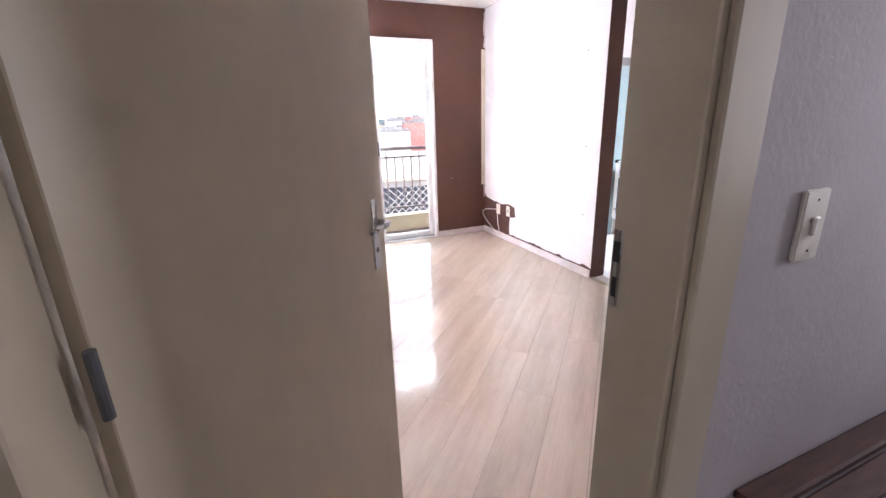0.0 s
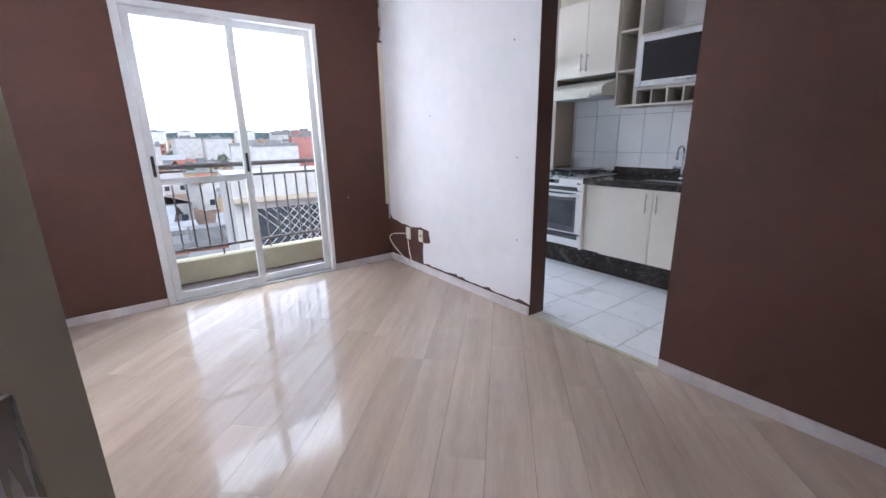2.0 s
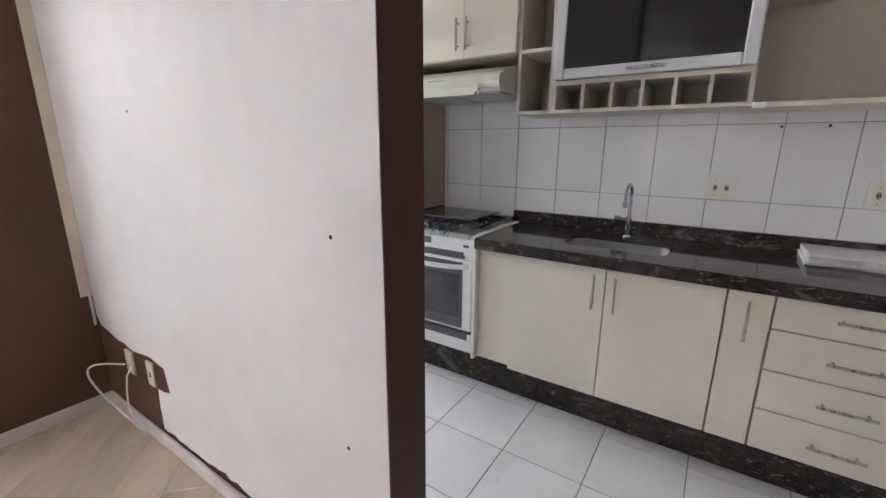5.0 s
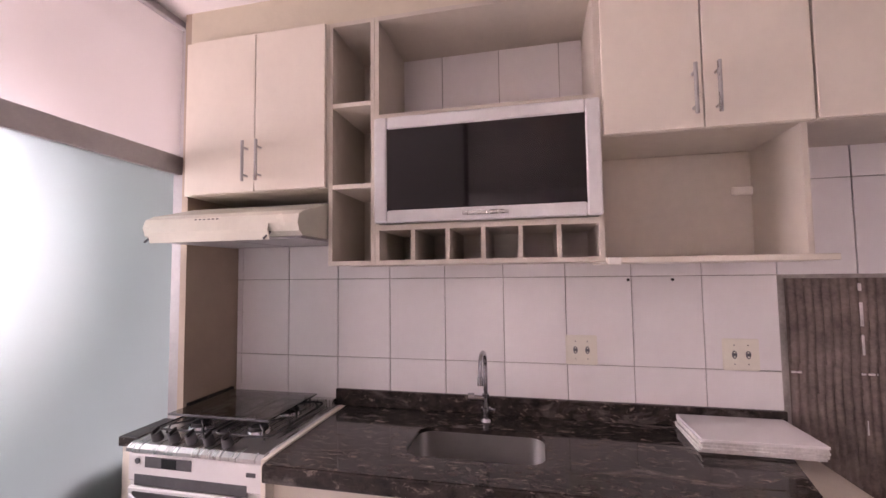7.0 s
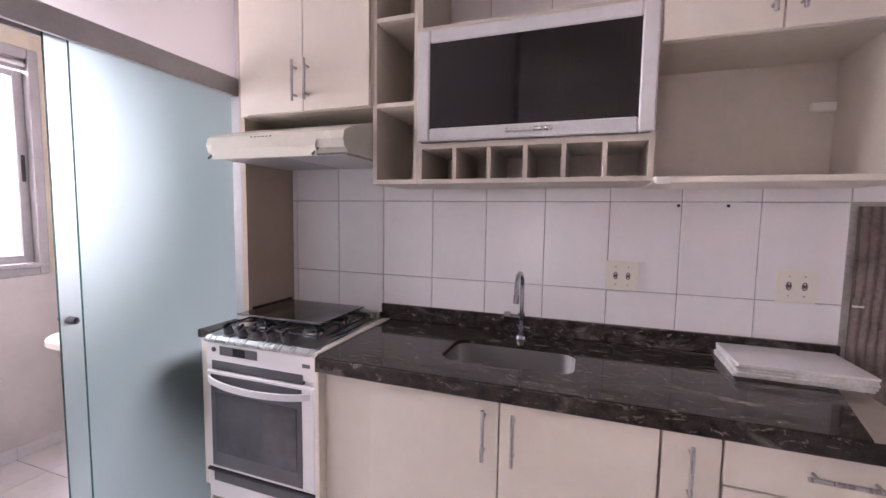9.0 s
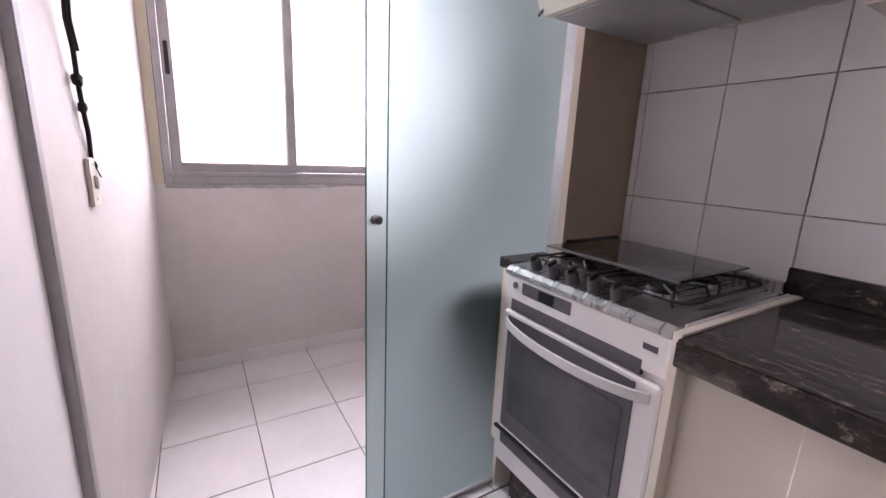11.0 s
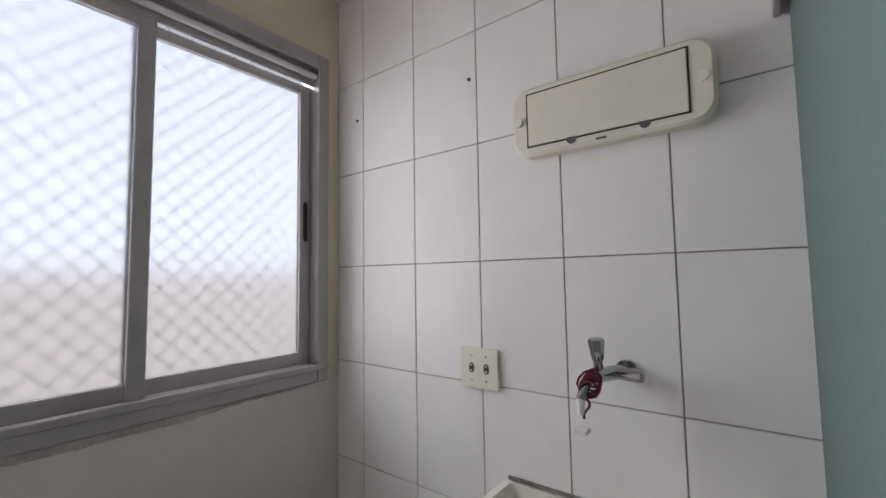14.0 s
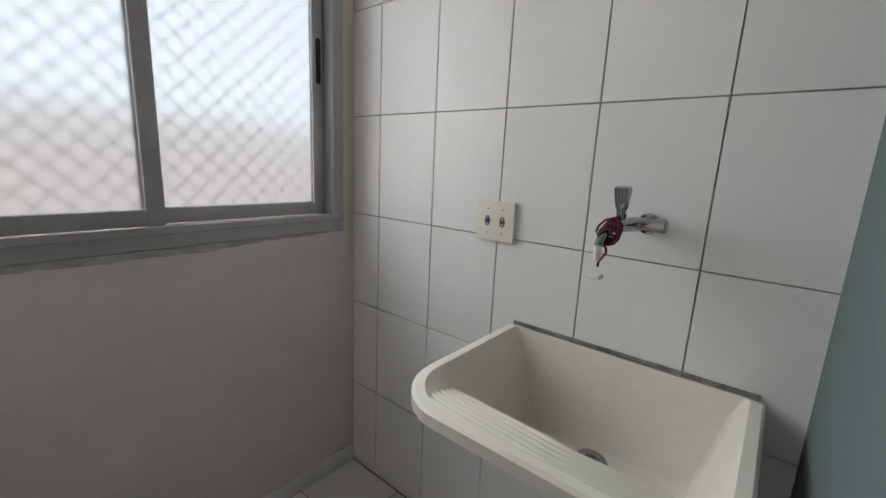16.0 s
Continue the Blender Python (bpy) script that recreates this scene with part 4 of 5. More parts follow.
part("back_panel", B(XT - 0.012, 1.0205, 1.528, XT - 0.003, 1.590, 1.926), CAB_IN, cu)
part("long_shelf", B(UX - 0.004, 0.942, 1.508, XT - 0.002, 1.5905, 1.527, 0.002), CAB, cu)
part("bracket", B(XT - 0.03, 1.022, 1.76, XT - 0.0125, 1.09, 1.79, 0.003), PLASTIC_W, cu)
part("cap", B(UX - 0.010, 1.545, 1.504, UX - 0.0045, 1.585, 1.527, 0.002), PLASTIC_W, cu)

# cooker hood
hd = thing("cooker_hood", "slim white cooker hood under the wall cabinet", "cooker hood")
y0, y1 = 2.59, 3.222
prof = [(4.07, 1.618), (3.60, 1.618), (3.575, 1.632), (3.565, 1.660), (3.575, 1.690), (3.61, 1.708), (3.80, 1.762), (4.07, 1.762)]
bm = loft([[(x, y0, z) for x, z in prof], [(x, y0 + 0.03, z) for x, z in prof], [(x, y1 - 0.03, z) for x, z in prof], [(x, y1, z) for x, z in prof]])
part("body", bm, HOODM, hd)
part("visor", prism([(3.5645, 1.664), (3.558, 1.640), (3.566, 1.604), (3.571, 1.604), (3.565, 1.640), (3.5655, 1.650)], "y", 2.70, 3.19), HOODM, hd, "tilting visor strip")
part("underside_filter", B(3.62, y0 + 0.02, 1.610, 4.02, (y0 + y1) / 2 - 0.006, 1.6175, 0.002), ALU, hd, "aluminium grease filter")
part("underside_filter", B(3.62, (y0 + y1) / 2 + 0.006, 1.610, 4.02, y1 - 0.02, 1.6175, 0.002), ALU, hd)
for k in range(6):
    yy = 3.00 - k * 0.018
    part("button", B(3.572, yy - 0.005, 1.676, 3.580, yy + 0.005, 1.686, 0.001), GREYPL, hd)
for yy in (2.70, 3.19):
    part("clip", tube([(3.575, yy, 1.632), (3.565, yy + 0.006, 1.618), (3.558, yy + 0.015, 1.606)], 0.004, 6), GREYPL, hd)

# ---------------------------------------------------------------- stove
sv = thing("stove", "white built-in gas stove with steel top and folded glass lid", "stove")
SY0, SY1, SX = 2.690, 3.227, 3.540
part("body", B(SX + 0.012, SY0, 0.212, 4.04, SY1, 0.873), ENAMEL, sv)
top = part("cooktop", prism([(SX - 0.004, 0.874), (SX - 0.004, 0.886), (SX + 0.012, 0.898), (SX + 0.10, 0.903), (4.052, 0.903), (4.052, 0.874)], "y", SY0 - 0.004, SY1 + 0.0035), STEEL, sv, "brushed steel hob")
part("trim_rail", B(SX + 0.02, SY0 - 0.0135, 0.893, 4.04, SY0 - 0.0045, 0.907, 0.003), ALUW, sv)
part("rear_rail", B(4.02, SY0, 0.9035, 4.052, SY1, 0.935, 0.003), STEEL, sv)
for by, bx in ((2.835, 3.715), (3.085, 3.715), (2.835, 3.92), (3.085, 3.92)):
    b = part("burner", cyl((bx, by, 0.9035), (bx, by, 0.914), 0.047, 0.042, seg=24), CHROME, sv, "", True)
    part("burner_cap", cyl((bx, by, 0.9145), (bx, by, 0.924), 0.035, 0.031, seg=22), IRON, b, "", True)
for by in (2.835, 3.085):
    bm = bmesh.new()
    for bx in (3.715, 3.92):
        for a in range(4):
            dx, dy = math.cos(a * math.pi / 2 + math.pi / 4), math.sin(a * math.pi / 2 + math.pi / 4)
            tube([(bx + dx * 0.025, by + dy * 0.025, 0.934), (bx + dx * 0.10, by + dy * 0.10, 0.934), (bx + dx * 0.115, by + dy * 0.112, 0.905)], 0.004, 6, bm=bm)
    rr = rrect(3.615, by - 0.112, 4.005, by + 0.112, 0.03, 4)
    tube([(a, b, 0.926) for a, b in rr + rr[:1]], 0.004, 6, bm=bm)
    part("pan_grate", bm, IRON, sv, "black wire pan grate")
ld = part("glass_lid", B(3.69, 2.775, 0.950, 4.03, 3.212, 0.956, 0.002), LID, sv, "smoked glass lid lying flat")
part("lid_trim", B(3.684, 2.775, 0.949, 3.6895, 3.212, 0.957, 0.001), GREYPL, ld)
for k in range(5):
    yy = 3.148 - k * 0.072
    kb = part("knob", cyl((SX + 0.045, yy, 0.902), (SX + 0.033, yy, 0.934), 0.019, 0.016, seg=18), GREYPL, sv, "dark grey knob", True)
    bm = B(-0.017, -0.005, 0, 0.017, 0.005, 0.014, 0.002)
    bm.transform(Matrix.Translation((SX + 0.034, yy, 0.932)) @ Matrix.Rotation(radians(-20), 4, "Y"))
    part("grip", bm, BLACK, kb)
pn = part("control_panel", B(SX, SY0 + 0.002, 0.775, SX + 0.0115, SY1 - 0.002, 0.8735, 0.004), ENAMEL, sv)
part("display_bar", B(SX - 0.002, 2.963, 0.825, SX + 0.0005, 3.153, 0.862, 0.001), GREYPL, pn, "grey control bar with a clock")
part("clock", B(SX - 0.003, 3.023, 0.828, SX - 0.0021, 3.083, 0.859), BLACKGLASS, pn)
part("lighter_button", cyl((SX - 0.004, 3.183, 0.845), (SX + 0.001, 3.183, 0.845), 0.010, seg=16), GREYPL, pn)
part("badge", B(SX - 0.0015, 2.718, 0.828, SX + 0.0005, 2.753, 0.842), GREYPL, pn)
part("vent_strip", B(SX - 0.001, SY0 + 0.06, 0.762, SX + 0.012, SY1 - 0.03, 0.800, 0.001), GREYPL, sv)
od = part("oven_door", B(SX - 0.006, SY0 + 0.006, 0.345, SX + 0.0115, SY1 - 0.006, 0.758, 0.005), ENAMEL, sv)
part("oven_window", B(SX - 0.0085, SY0 + 0.062, 0.36, SX - 0.0055, SY1 - 0.030, 0.745, 0.001), GREYPL, od, "dark oven glass")
part("window_glass", B(SX - 0.0105, SY0 + 0.085, 0.42, SX - 0.0087, SY1 - 0.055, 0.67, 0.0005), OVENGLASS, od)
pts = []
for k in range(15):
    a = -1 + 2 * k / 14
    pts.append((SX - 0.008 - 0.042 * (1 - a * a) ** 0.7, (SY0 + SY1) / 2 + a * 0.245, 0.725 - 0.008 * (1 - a * a)))
hb = bmesh.new()
loft([[(x, y, z - 0.014), (x - 0.006, y, z - 0.012), (x - 0.006, y, z + 0.012), (x, y, z + 0.014)] for x, y, z in pts], bm=hb)
part("oven_handle", hb, ALUW, od, "curved pale metal oven handle", True)
part("lower_seam", B(SX - 0.012, SY0 + 0.002, 0.334, SX + 0.012, SY1 - 0.002, 0.344, 0.002), BLACK, sv)
part("warming_drawer", B(SX - 0.002, SY0 + 0.004, 0.216, SX + 0.0115, SY1 - 0.004, 0.333, 0.004), ENAMEL, sv)
part("drawer_strip", B(SX - 0.0035, SY0 + 0.03, 0.29, SX - 0.0015, SY1 - 0.03, 0.33), GREYPL, sv)

# ---------------------------------------------------------------- laundry
bs = thing("laundry_basin", "off-white resin laundry basin with a washboard", "laundry basin")
BX0, BX1, BY0, BY1, BZ = 3.592, XT - 0.004, 3.505, 4.104, 0.850


def bow(x, y):
    """How far the basin's front swells outward."""
    return 0.030 * max(0.0, 1 - ((y - 3.80) / 0.3) ** 2) * max(0.0, (BX1 - 0.2 - x) / 0.28)


def corner(y):
    """How far the rounded front corners draw the rim back."""
    e = min(0.119, max(0.0, y - (BY1 - 0.12), BY0 + 0.12 - y))
    return 0.12 - math.sqrt(0.0144 - e * e)


def ring(d, z, r, front=0.0, n=7):
    """One level of the bowl; its front bows outward."""
    pts = [(x, y, z) for x, y in rrect(BX0 + d + front, BY0 + d, BX1 - (0.012 if d else 0) - d * 0.15, BY1 - d, [0.012, r, r, 0.012], n)]
    return [(x - bow(x, y), y, z) for x, y, z in pts]


bm = loft([ring(0.09, 0.545, 0.04, 0.22), ring(0.055, 0.575, 0.05, 0.22), ring(0.035, 0.70, 0.07, 0.16), ring(0.018, 0.785, 0.10, 0.07), ring(0.006, BZ - 0.042, 0.118, 0.012), ring(0.0, BZ - 0.030, 0.12), ring(0.0, BZ - 0.006, 0.12),
           ring(0.006, BZ, 0.115), ring(0.026, BZ, 0.10), ring(0.032, BZ - 0.008, 0.098), ring(0.05, 0.79, 0.085, 0.08), ring(0.075, 0.68, 0.06, 0.19), ring(0.10, 0.612, 0.05, 0.225), ring(0.13, 0.602, 0.03, 0.21)])
part("bowl", bm, BASIN, bs, "", True)
bm = bmesh.new()
# a sloping board along the front, with rounded ribs
prof = []
for k in range(85):
    u = k / 84
    prof.append((BX0 + 0.018 + 0.142 * u, BZ - 0.004 - 0.050 * u - 0.05 * max(0, u - 0.9) / 0.1))
rib = [0.0065 * abs(math.sin(6 * math.pi * (k / 84 - 0.08) / 0.86)) if 0.08 < k / 84 < 0.94 else 0 for k in range(85)]
loft([[(max(x, BX0 + 0.018 + corner(yy)) - bow(x, yy), yy, z + dz + q * g) for (x, z), q in zip(prof, rib)] for yy, dz, g in ((3.532, -0.03, 0), (3.545, -0.008, 0), (3.56, 0, 0), (3.77, 0, 0), (3.82, 0, 1), (4.03, 0, 1), (4.06, 0.002, 0.2), (4.072, 0.004, 0))],
     caps=(False, False), closed=False, bm=bm)
part("washboard", bm, BASIN, bs, "ribbed sloping washboard", True)
dr = part("drain", cyl((3.985, 3.805, 0.602), (3.985, 3.805, 0.609), 0.036, seg=24), CHROME, bs, "chrome drain", True)
part("plug_hole", cyl((3.985, 3.805, 0.609), (3.985, 3.805, 0.611), 0.014, seg=20), GREYPL, dr)
part("drain_gasket", cyl((3.985, 3.805, 0.6021), (3.985, 3.805, 0.6045), 0.0385, seg=28), BLACK, bs)
part("sealant", B(XT - 0.006, BY0 + 0.01, BZ - 0.002, XT - 0.0005, BY1 - 0.01, BZ + 0.008, 0.001), mat("dirty_sealant", (0.22, 0.20, 0.19), 0.8, vary=0.8, scale=14), bs, "dirty grey sealant line")
siphon = sp = thing("siphon", "white plastic bottle trap under the basin", "pipe")
part("tail_pipe", cyl((3.93, 3.785, 0.47), (3.93, 3.785, 0.56), 0.019, seg=18), PVC, sp, "", True)
part("nut", cyl((3.93, 3.785, 0.462), (3.93, 3.785, 0.488), 0.027, seg=10), PVC, sp)
part("bottle", cyl((3.93, 3.785, 0.335), (3.93, 3.785, 0.462), 0.031, seg=20), PVC, sp, "", True)
part("cup", cyl((3.93, 3.785, 0.285), (3.93, 3.785, 0.345), 0.026, 0.033, seg=20), PVC, sp, "", True)
part("outlet_pipe", cyl((3.93, 3.785, 0.445), (XT - 0.001, 3.785, 0.455), 0.019, seg=16), PVC, sp, "", True)
part("wall_rose", cyl((XT - 0.02, 3.785, 0.455), (XT - 0.001, 3.785, 0.455), 0.042, 0.045, seg=24), mat("rose_grey", (0.50, 0.48, 0.46), 0.35, vary=0.1, scale=8), sp, "grey wall rose", True)

def fluted(p, q, r0, r1, flutes=7):
    """A tap grip with hollow flutes, widening from p to q, with a rounded end."""
    p, q = Vector(p), Vector(q)
    d = (q - p).normalized()
    a = d.orthogonal().normalized()
    b = d.cross(a)
    rings = []
    for u, k in ((0, 0.8), (0.12, 1), (0.5, 1), (0.85, 1), (0.96, 0.93), (1.0, 0.7)):
        r = (r0 + (r1 - r0) * u) * k
        n = flutes * 6
        rings.append([p + (q - p) * u + (a * math.cos(2 * math.pi * i / n) + b * math.sin(2 * math.pi * i / n)) * r
                      * (1 - 0.13 * (0.5 + 0.5 * math.cos(2 * math.pi * i / 6))) for i in range(n)])
    return loft(rings)


laundry_tap = tp = thing("laundry_tap", "chrome wall tap with a wine-red string tied on", "tap")
ty, tz = 3.812, 1.182
part("rose", cyl((XT - 0.012, ty - 0.04, tz), (XT - 0.001, ty - 0.04, tz), 0.024, seg=20), CHROME, tp, "", True)
part("body", tube([(XT - 0.01, ty - 0.04, tz), (XT - 0.05, ty - 0.02, tz), (XT - 0.10, ty + 0.005, tz - 0.002)], [0.014, 0.017, 0.015], 14), CHROME, tp, "", True)
part("spout", tube([(XT - 0.09, ty, tz), (XT - 0.125, ty + 0.015, tz - 0.012), (XT - 0.145, ty + 0.022, tz - 0.045)], [0.013, 0.012, 0.0095], 14), CHROME, tp, "", True)
part("stem", cyl((XT - 0.085, ty, tz + 0.01), (XT - 0.09, ty, tz + 0.04), 0.010, seg=14), CHROME, tp, "", True)
part("hand_grip", fluted((XT - 0.088, ty, tz + 0.030), (XT - 0.096, ty, tz + 0.082), 0.012, 0.0195), CHROME, tp, "", True)
part("side_grip", fluted((XT - 0.055, ty - 0.025, tz), (XT - 0.060, ty - 0.088, tz + 0.004), 0.011, 0.017), CHROME, tp, "", True)
part("hose_nozzle", cyl((XT - 0.146, ty + 0.022, tz - 0.075), (XT - 0.145, ty + 0.022, tz - 0.043), 0.0065, 0.0095, seg=12), PVC, tp, "", True)
pts = [(XT - 0.085, ty - 0.01, tz + 0.02)] + [(XT - 0.12 - 0.02 * math.sin(k * 0.5), ty + 0.02 + 0.012 * math.sin(k * 0.9), tz + 0.01 - 0.012 * k) for k in range(10)]
for k in range(5):
    rr = 0.019 + 0.001 * (k % 2)
    part("string_turn", tube([(XT - 0.105 - 0.008 * k + 0.3 * rr * math.cos(a * 0.7), ty + 0.006 + rr * math.cos(a * 0.7 + k), tz - 0.006 - 0.004 * k + rr * math.sin(a * 0.7 + k)) for a in range(10)], 0.0032, 6), STRING, tp)
part("tied_string", tube(pts, 0.0028, 6), STRING, tp, "wine-red twisted string")
part("string_tag", B(XT - 0.15, ty + 0.01, tz - 0.118, XT - 0.12, ty + 0.04, tz - 0.108, 0.002), PVC, tp)

gm = thing("gas_meter", "grey gas meter with yellow painted pipes under the basin", "gas meter")
part("case", prism([(3.500, 0.03), (3.490, 0.10), (3.520, 0.235), (3.545, 0.262), (3.655, 0.268), (3.685, 0.235), (3.700, 0.10), (3.685, 0.03)], "x", 3.90, 4.055), METER, gm, "grey metal meter case")
part("front_cover", B(3.885, 3.505, 0.03, 3.8995, 3.685, 0.165, 0.012, seg=2), PLASTIC_W, gm, "white front cover")
part("counter_window", B(3.8835, 3.545, 0.175, 3.8995, 3.655, 0.21, 0.002), PLASTIC_I, gm)
for k in range(6):
    part("digit_bar", B(3.882, 3.552 + k * 0.017, 0.182, 3.8834, 3.562 + k * 0.017, 0.203), BLACK, gm)
part("round_label", cyl((3.884, 3.610, 0.10), (3.8845, 3.610, 0.10), 0.045, seg=28), YELLOW_LABEL, gm, "yellow and green round label")
part("label_band", B(3.8832, 3.570, 0.118, 3.8839, 3.650, 0.135), GREEN_LABEL, gm)
for k, (yy, zt) in enumerate(((3.672, 0.475), (3.525, 0.535))):
    zz = 0.262
    part("pipe", tube([(3.97, yy, zz), (3.97, yy, zz + 0.08), (3.972, yy + 0.004, zt - 0.09), (3.985, yy, zt - 0.03), (4.02, yy - 0.005, zt), (XT - 0.001, yy - 0.005, zt + 0.004)], 0.0165, 14), YELLOW, gm, "yellow painted gas pipe", True)
    part("union", cyl((3.97, yy, zz + 0.005), (3.97, yy, zz + 0.045), 0.026, seg=8), YELLOW, gm)
    part("union", cyl((3.972, yy, zz + 0.07), (3.972, yy, zz + 0.10), 0.024, seg=8), YELLOW, gm)
part("valve_lever", tube([(3.945, 3.540, 0.33), (3.925, 3.575, 0.325), (3.92, 3.605, 0.31)], 0.006, 6), YELLOW, gm)
part("seal_wire", tube([(3.945, 3.645, 0.30), (3.92, 3.605, 0.33), (3.925, 3.575, 0.28)], 0.0016, 5), STEEL, gm)
for yy in (3.515, 3.675):
    part("foot", B(3.95, yy - 0.01, 0.0005, 4.0, yy + 0.01, 0.031), METER, gm)

el = thing("emergency_light", "white plastic emergency light box on the laundry tiles", "emergency light")
ym, zm = 3.783, 1.812
rr = lambda d, e: [(x, z) for x, z in rrect(3.56 + d, 1.725 + d, 4.032 - d, 1.913 - d, 0.045 - d * 0.5, 6)]
bm = loft([[(XT - 0.0005, a, b) for a, b in rr(0, 0)], [(XT - 0.032, a, b) for a, b in rr(0, 0)], [(XT - 0.040, a, b) for a, b in rr(0.008, 0)]])
part("housing", bm, PLASTIC_I, el, "", True)
part("lens_recess", B(XT - 0.0412, 3.609, 1.747, XT - 0.0398, 3.990, 1.895), BLACK, el)
part("cover_panel", B(XT - 0.0435, 3.613, 1.751, XT - 0.0405, 3.986, 1.891, 0.002), PLASTIC_I, el)
for yy in (3.584, 4.012):
    part("screw_cap", cyl((XT - 0.0475, yy, 1.82), (XT - 0.0395, yy, 1.82), 0.011, seg=16), PLASTIC_W, el, "", True)
for yy in (3.70, 3.87):
    part("finger_notch", cyl((XT - 0.0425, yy, 1.747), (XT - 0.0402, yy, 1.747), 0.012, seg=16), GREYPL, el)
part("maker_mark", B(XT - 0.0407, 3.785, 1.732, XT - 0.0397, 3.81, 1.737), GREYPL, el)

fd = thing("floor_drain", "round metal drain grate in the laundry floor", "floor drain")
fx, fy = 3.709, 3.958
part("rim", cyl((fx, fy, -0.004), (fx, fy, 0.0035), 0.062, 0.058, seg=32), ALU, fd, "", True)
part("grate", cyl((fx, fy, 0.0036), (fx, fy, 0.0046), 0.046, seg=32), STEEL, fd)
for k in range(18):
    a = k * math.pi / 9
    bm = B(0.018, -0.0028, 0.0046, 0.040, 0.0028, 0.0054)
    bm.transform(Matrix.Translation((fx, fy, 0)) @ Matrix.Rotation(a, 4, "Z"))
    part("slot", bm, BLACK, fd)

# cord of the ceiling airer and the airer itself
ar = thing("clothes_airer", "white ceiling clothes airer with a black knotted cord", "clothes airer")
for yy in (3.52, 3.62, 3.72):
    part("bar", cyl((2.70, yy, 2.42), (3.70, yy, 2.42), 0.008, seg=10), ALUW, ar, "", True)
for xx in (2.72, 3.68):
    part("end_piece", B(xx - 0.008, 3.50, 2.408, xx + 0.008, 3.74, 2.432, 0.002), ALUW, ar)
    part("hanger", cyl((xx, 3.62, 2.432), (xx, 3.62, H), 0.003, seg=6), CORD, ar)
cr = random.Random(7)
pts = [(2.67, 3.58, H)]
for k in range(1, 24):
    a = k / 23
    pts.append((2.67 - 0.042 * a + cr.uniform(-0.003, 0.003), 3.58 + 0.05 * a + 0.45 * max(0, a - 0.78) + cr.uniform(-0.004, 0.004), H - 1.43 * a))
cd = part("cord", tube(pts, 0.0055, 7), CORD, ar, "black cord with knots", True)
part("second_strand", tube([(x + 0.006, y + 0.008 + 0.003 * math.sin(i), z) for i, (x, y, z) in enumerate(pts[:-4])], 0.0045, 7), CORD, ar, "", True)
for i, r in ((15, 0.013), (16, 0.015), (20, 0.014), (21, 0.012)):
    p = Vector(pts[i])
    bm = bmesh.new()
    bmesh.ops.create_icosphere(bm, subdivisions=2, radius=r, matrix=Matrix.Translation(p) @ Matrix.Diagonal((0.8, 1, 1.3, 1)))
    for v in bm.verts:
        v.co += Vector((cr.uniform(-1, 1), cr.uniform(-1, 1), cr.uniform(-1, 1))) * r * 0.15
    part("knot", bm, CORD, cd, "", True)
for k in range(6):
    p = Vector(pts[-1])
    part("frayed_end", tube([p + Vector((0, 0, 0.01)), p + Vector((cr.uniform(-0.01, 0.01), cr.uniform(-0.005, 0.015), -0.02)), p + Vector((cr.uniform(-0.015, 0.015), cr.uniform(-0.005, 0.03), -0.05))], 0.0016, 5), CORD, cd)
hooks = []
for yy, zz in ((4.719, 2.016), (4.199, 2.019)):
    hooks.append(thing("wall_hook", "small dark screw hook in the tiles", "hook", "hooks in the laundry wall"))
    part("screw", cyl((XT - 0.006, yy, zz), (XT + 0.002, yy, zz), 0.005, seg=10), GREYPL, hooks[-1])
# the laundry things stand against the thicker part of the wall
for ob in [laundry_socket, laundry_blank, bs, siphon, laundry_tap, gm, el, fd] + hooks:
    ob.location = (XTL - XT, -0.096, 0)
ar.location = (-0.14, -0.05, 0)
for yy in (1.30, 1.46):
    ob = thing("wall_screw", "small dark screw in the kitchen tiles", "screw", "screws in the kitchen wall")
    part("screw", cyl((XT - 0.003, yy, 1.447), (XT + 0.002, yy, 1.447), 0.006, seg=10), BLACK, ob)


# ---------------------------------------------------------------- the town below the balcony
town_rng = random.Random(11)
GROUND = mat("far_ground", (0.19, 0.125, 0.09), 0.95, vary=0.35, scale=0.05)
WALLS = [mat("render_" + n, c, 0.85, vary=0.12, scale=0.6, per_object=0.12, stain=0.3) for n, c in
         (("white", (0.40, 0.385, 0.365)), ("cream", (0.34, 0.29, 0.22)), ("brick", (0.21, 0.10, 0.07)), ("grey", (0.22, 0.215, 0.21)), ("ochre", (0.30, 0.21, 0.11)), ("rose", (0.28, 0.12, 0.10)))]
ROOFS = [mat("roof_" + n, c, 0.85, vary=0.2, scale=0.9, per_object=0.15) for n, c in
         (("clay", (0.22, 0.075, 0.042)), ("metal", (0.25, 0.25, 0.26)), ("cement", (0.16, 0.155, 0.15)), ("blue", (0.05, 0.13, 0.25)))]
PANEDARK = mat("far_window", (0.035, 0.04, 0.05), 0.15, vary=0.2, scale=2)
LEAF = mat("far_leaves", (0.055, 0.095, 0.035), 0.8, vary=0.4, scale=2.5, per_object=0.2)
BARK = mat("far_bark", (0.10, 0.075, 0.055), 0.9, vary=0.2, scale=3)
HILL = mat("far_hills", (0.06, 0.085, 0.085), 0.95, vary=0.3, scale=0.02)


def lie(x, y):
    """Height of the ground outside."""
    d = math.hypot(x, y)
    return -15.5 + 11.0 * min(1, max(0, (d - 25) / 320)) ** 1.2 + 0.9 * math.sin(x * 0.03 + 1) * math.sin(y * 0.021) + (6 * max(0, (d - 380) / 500))


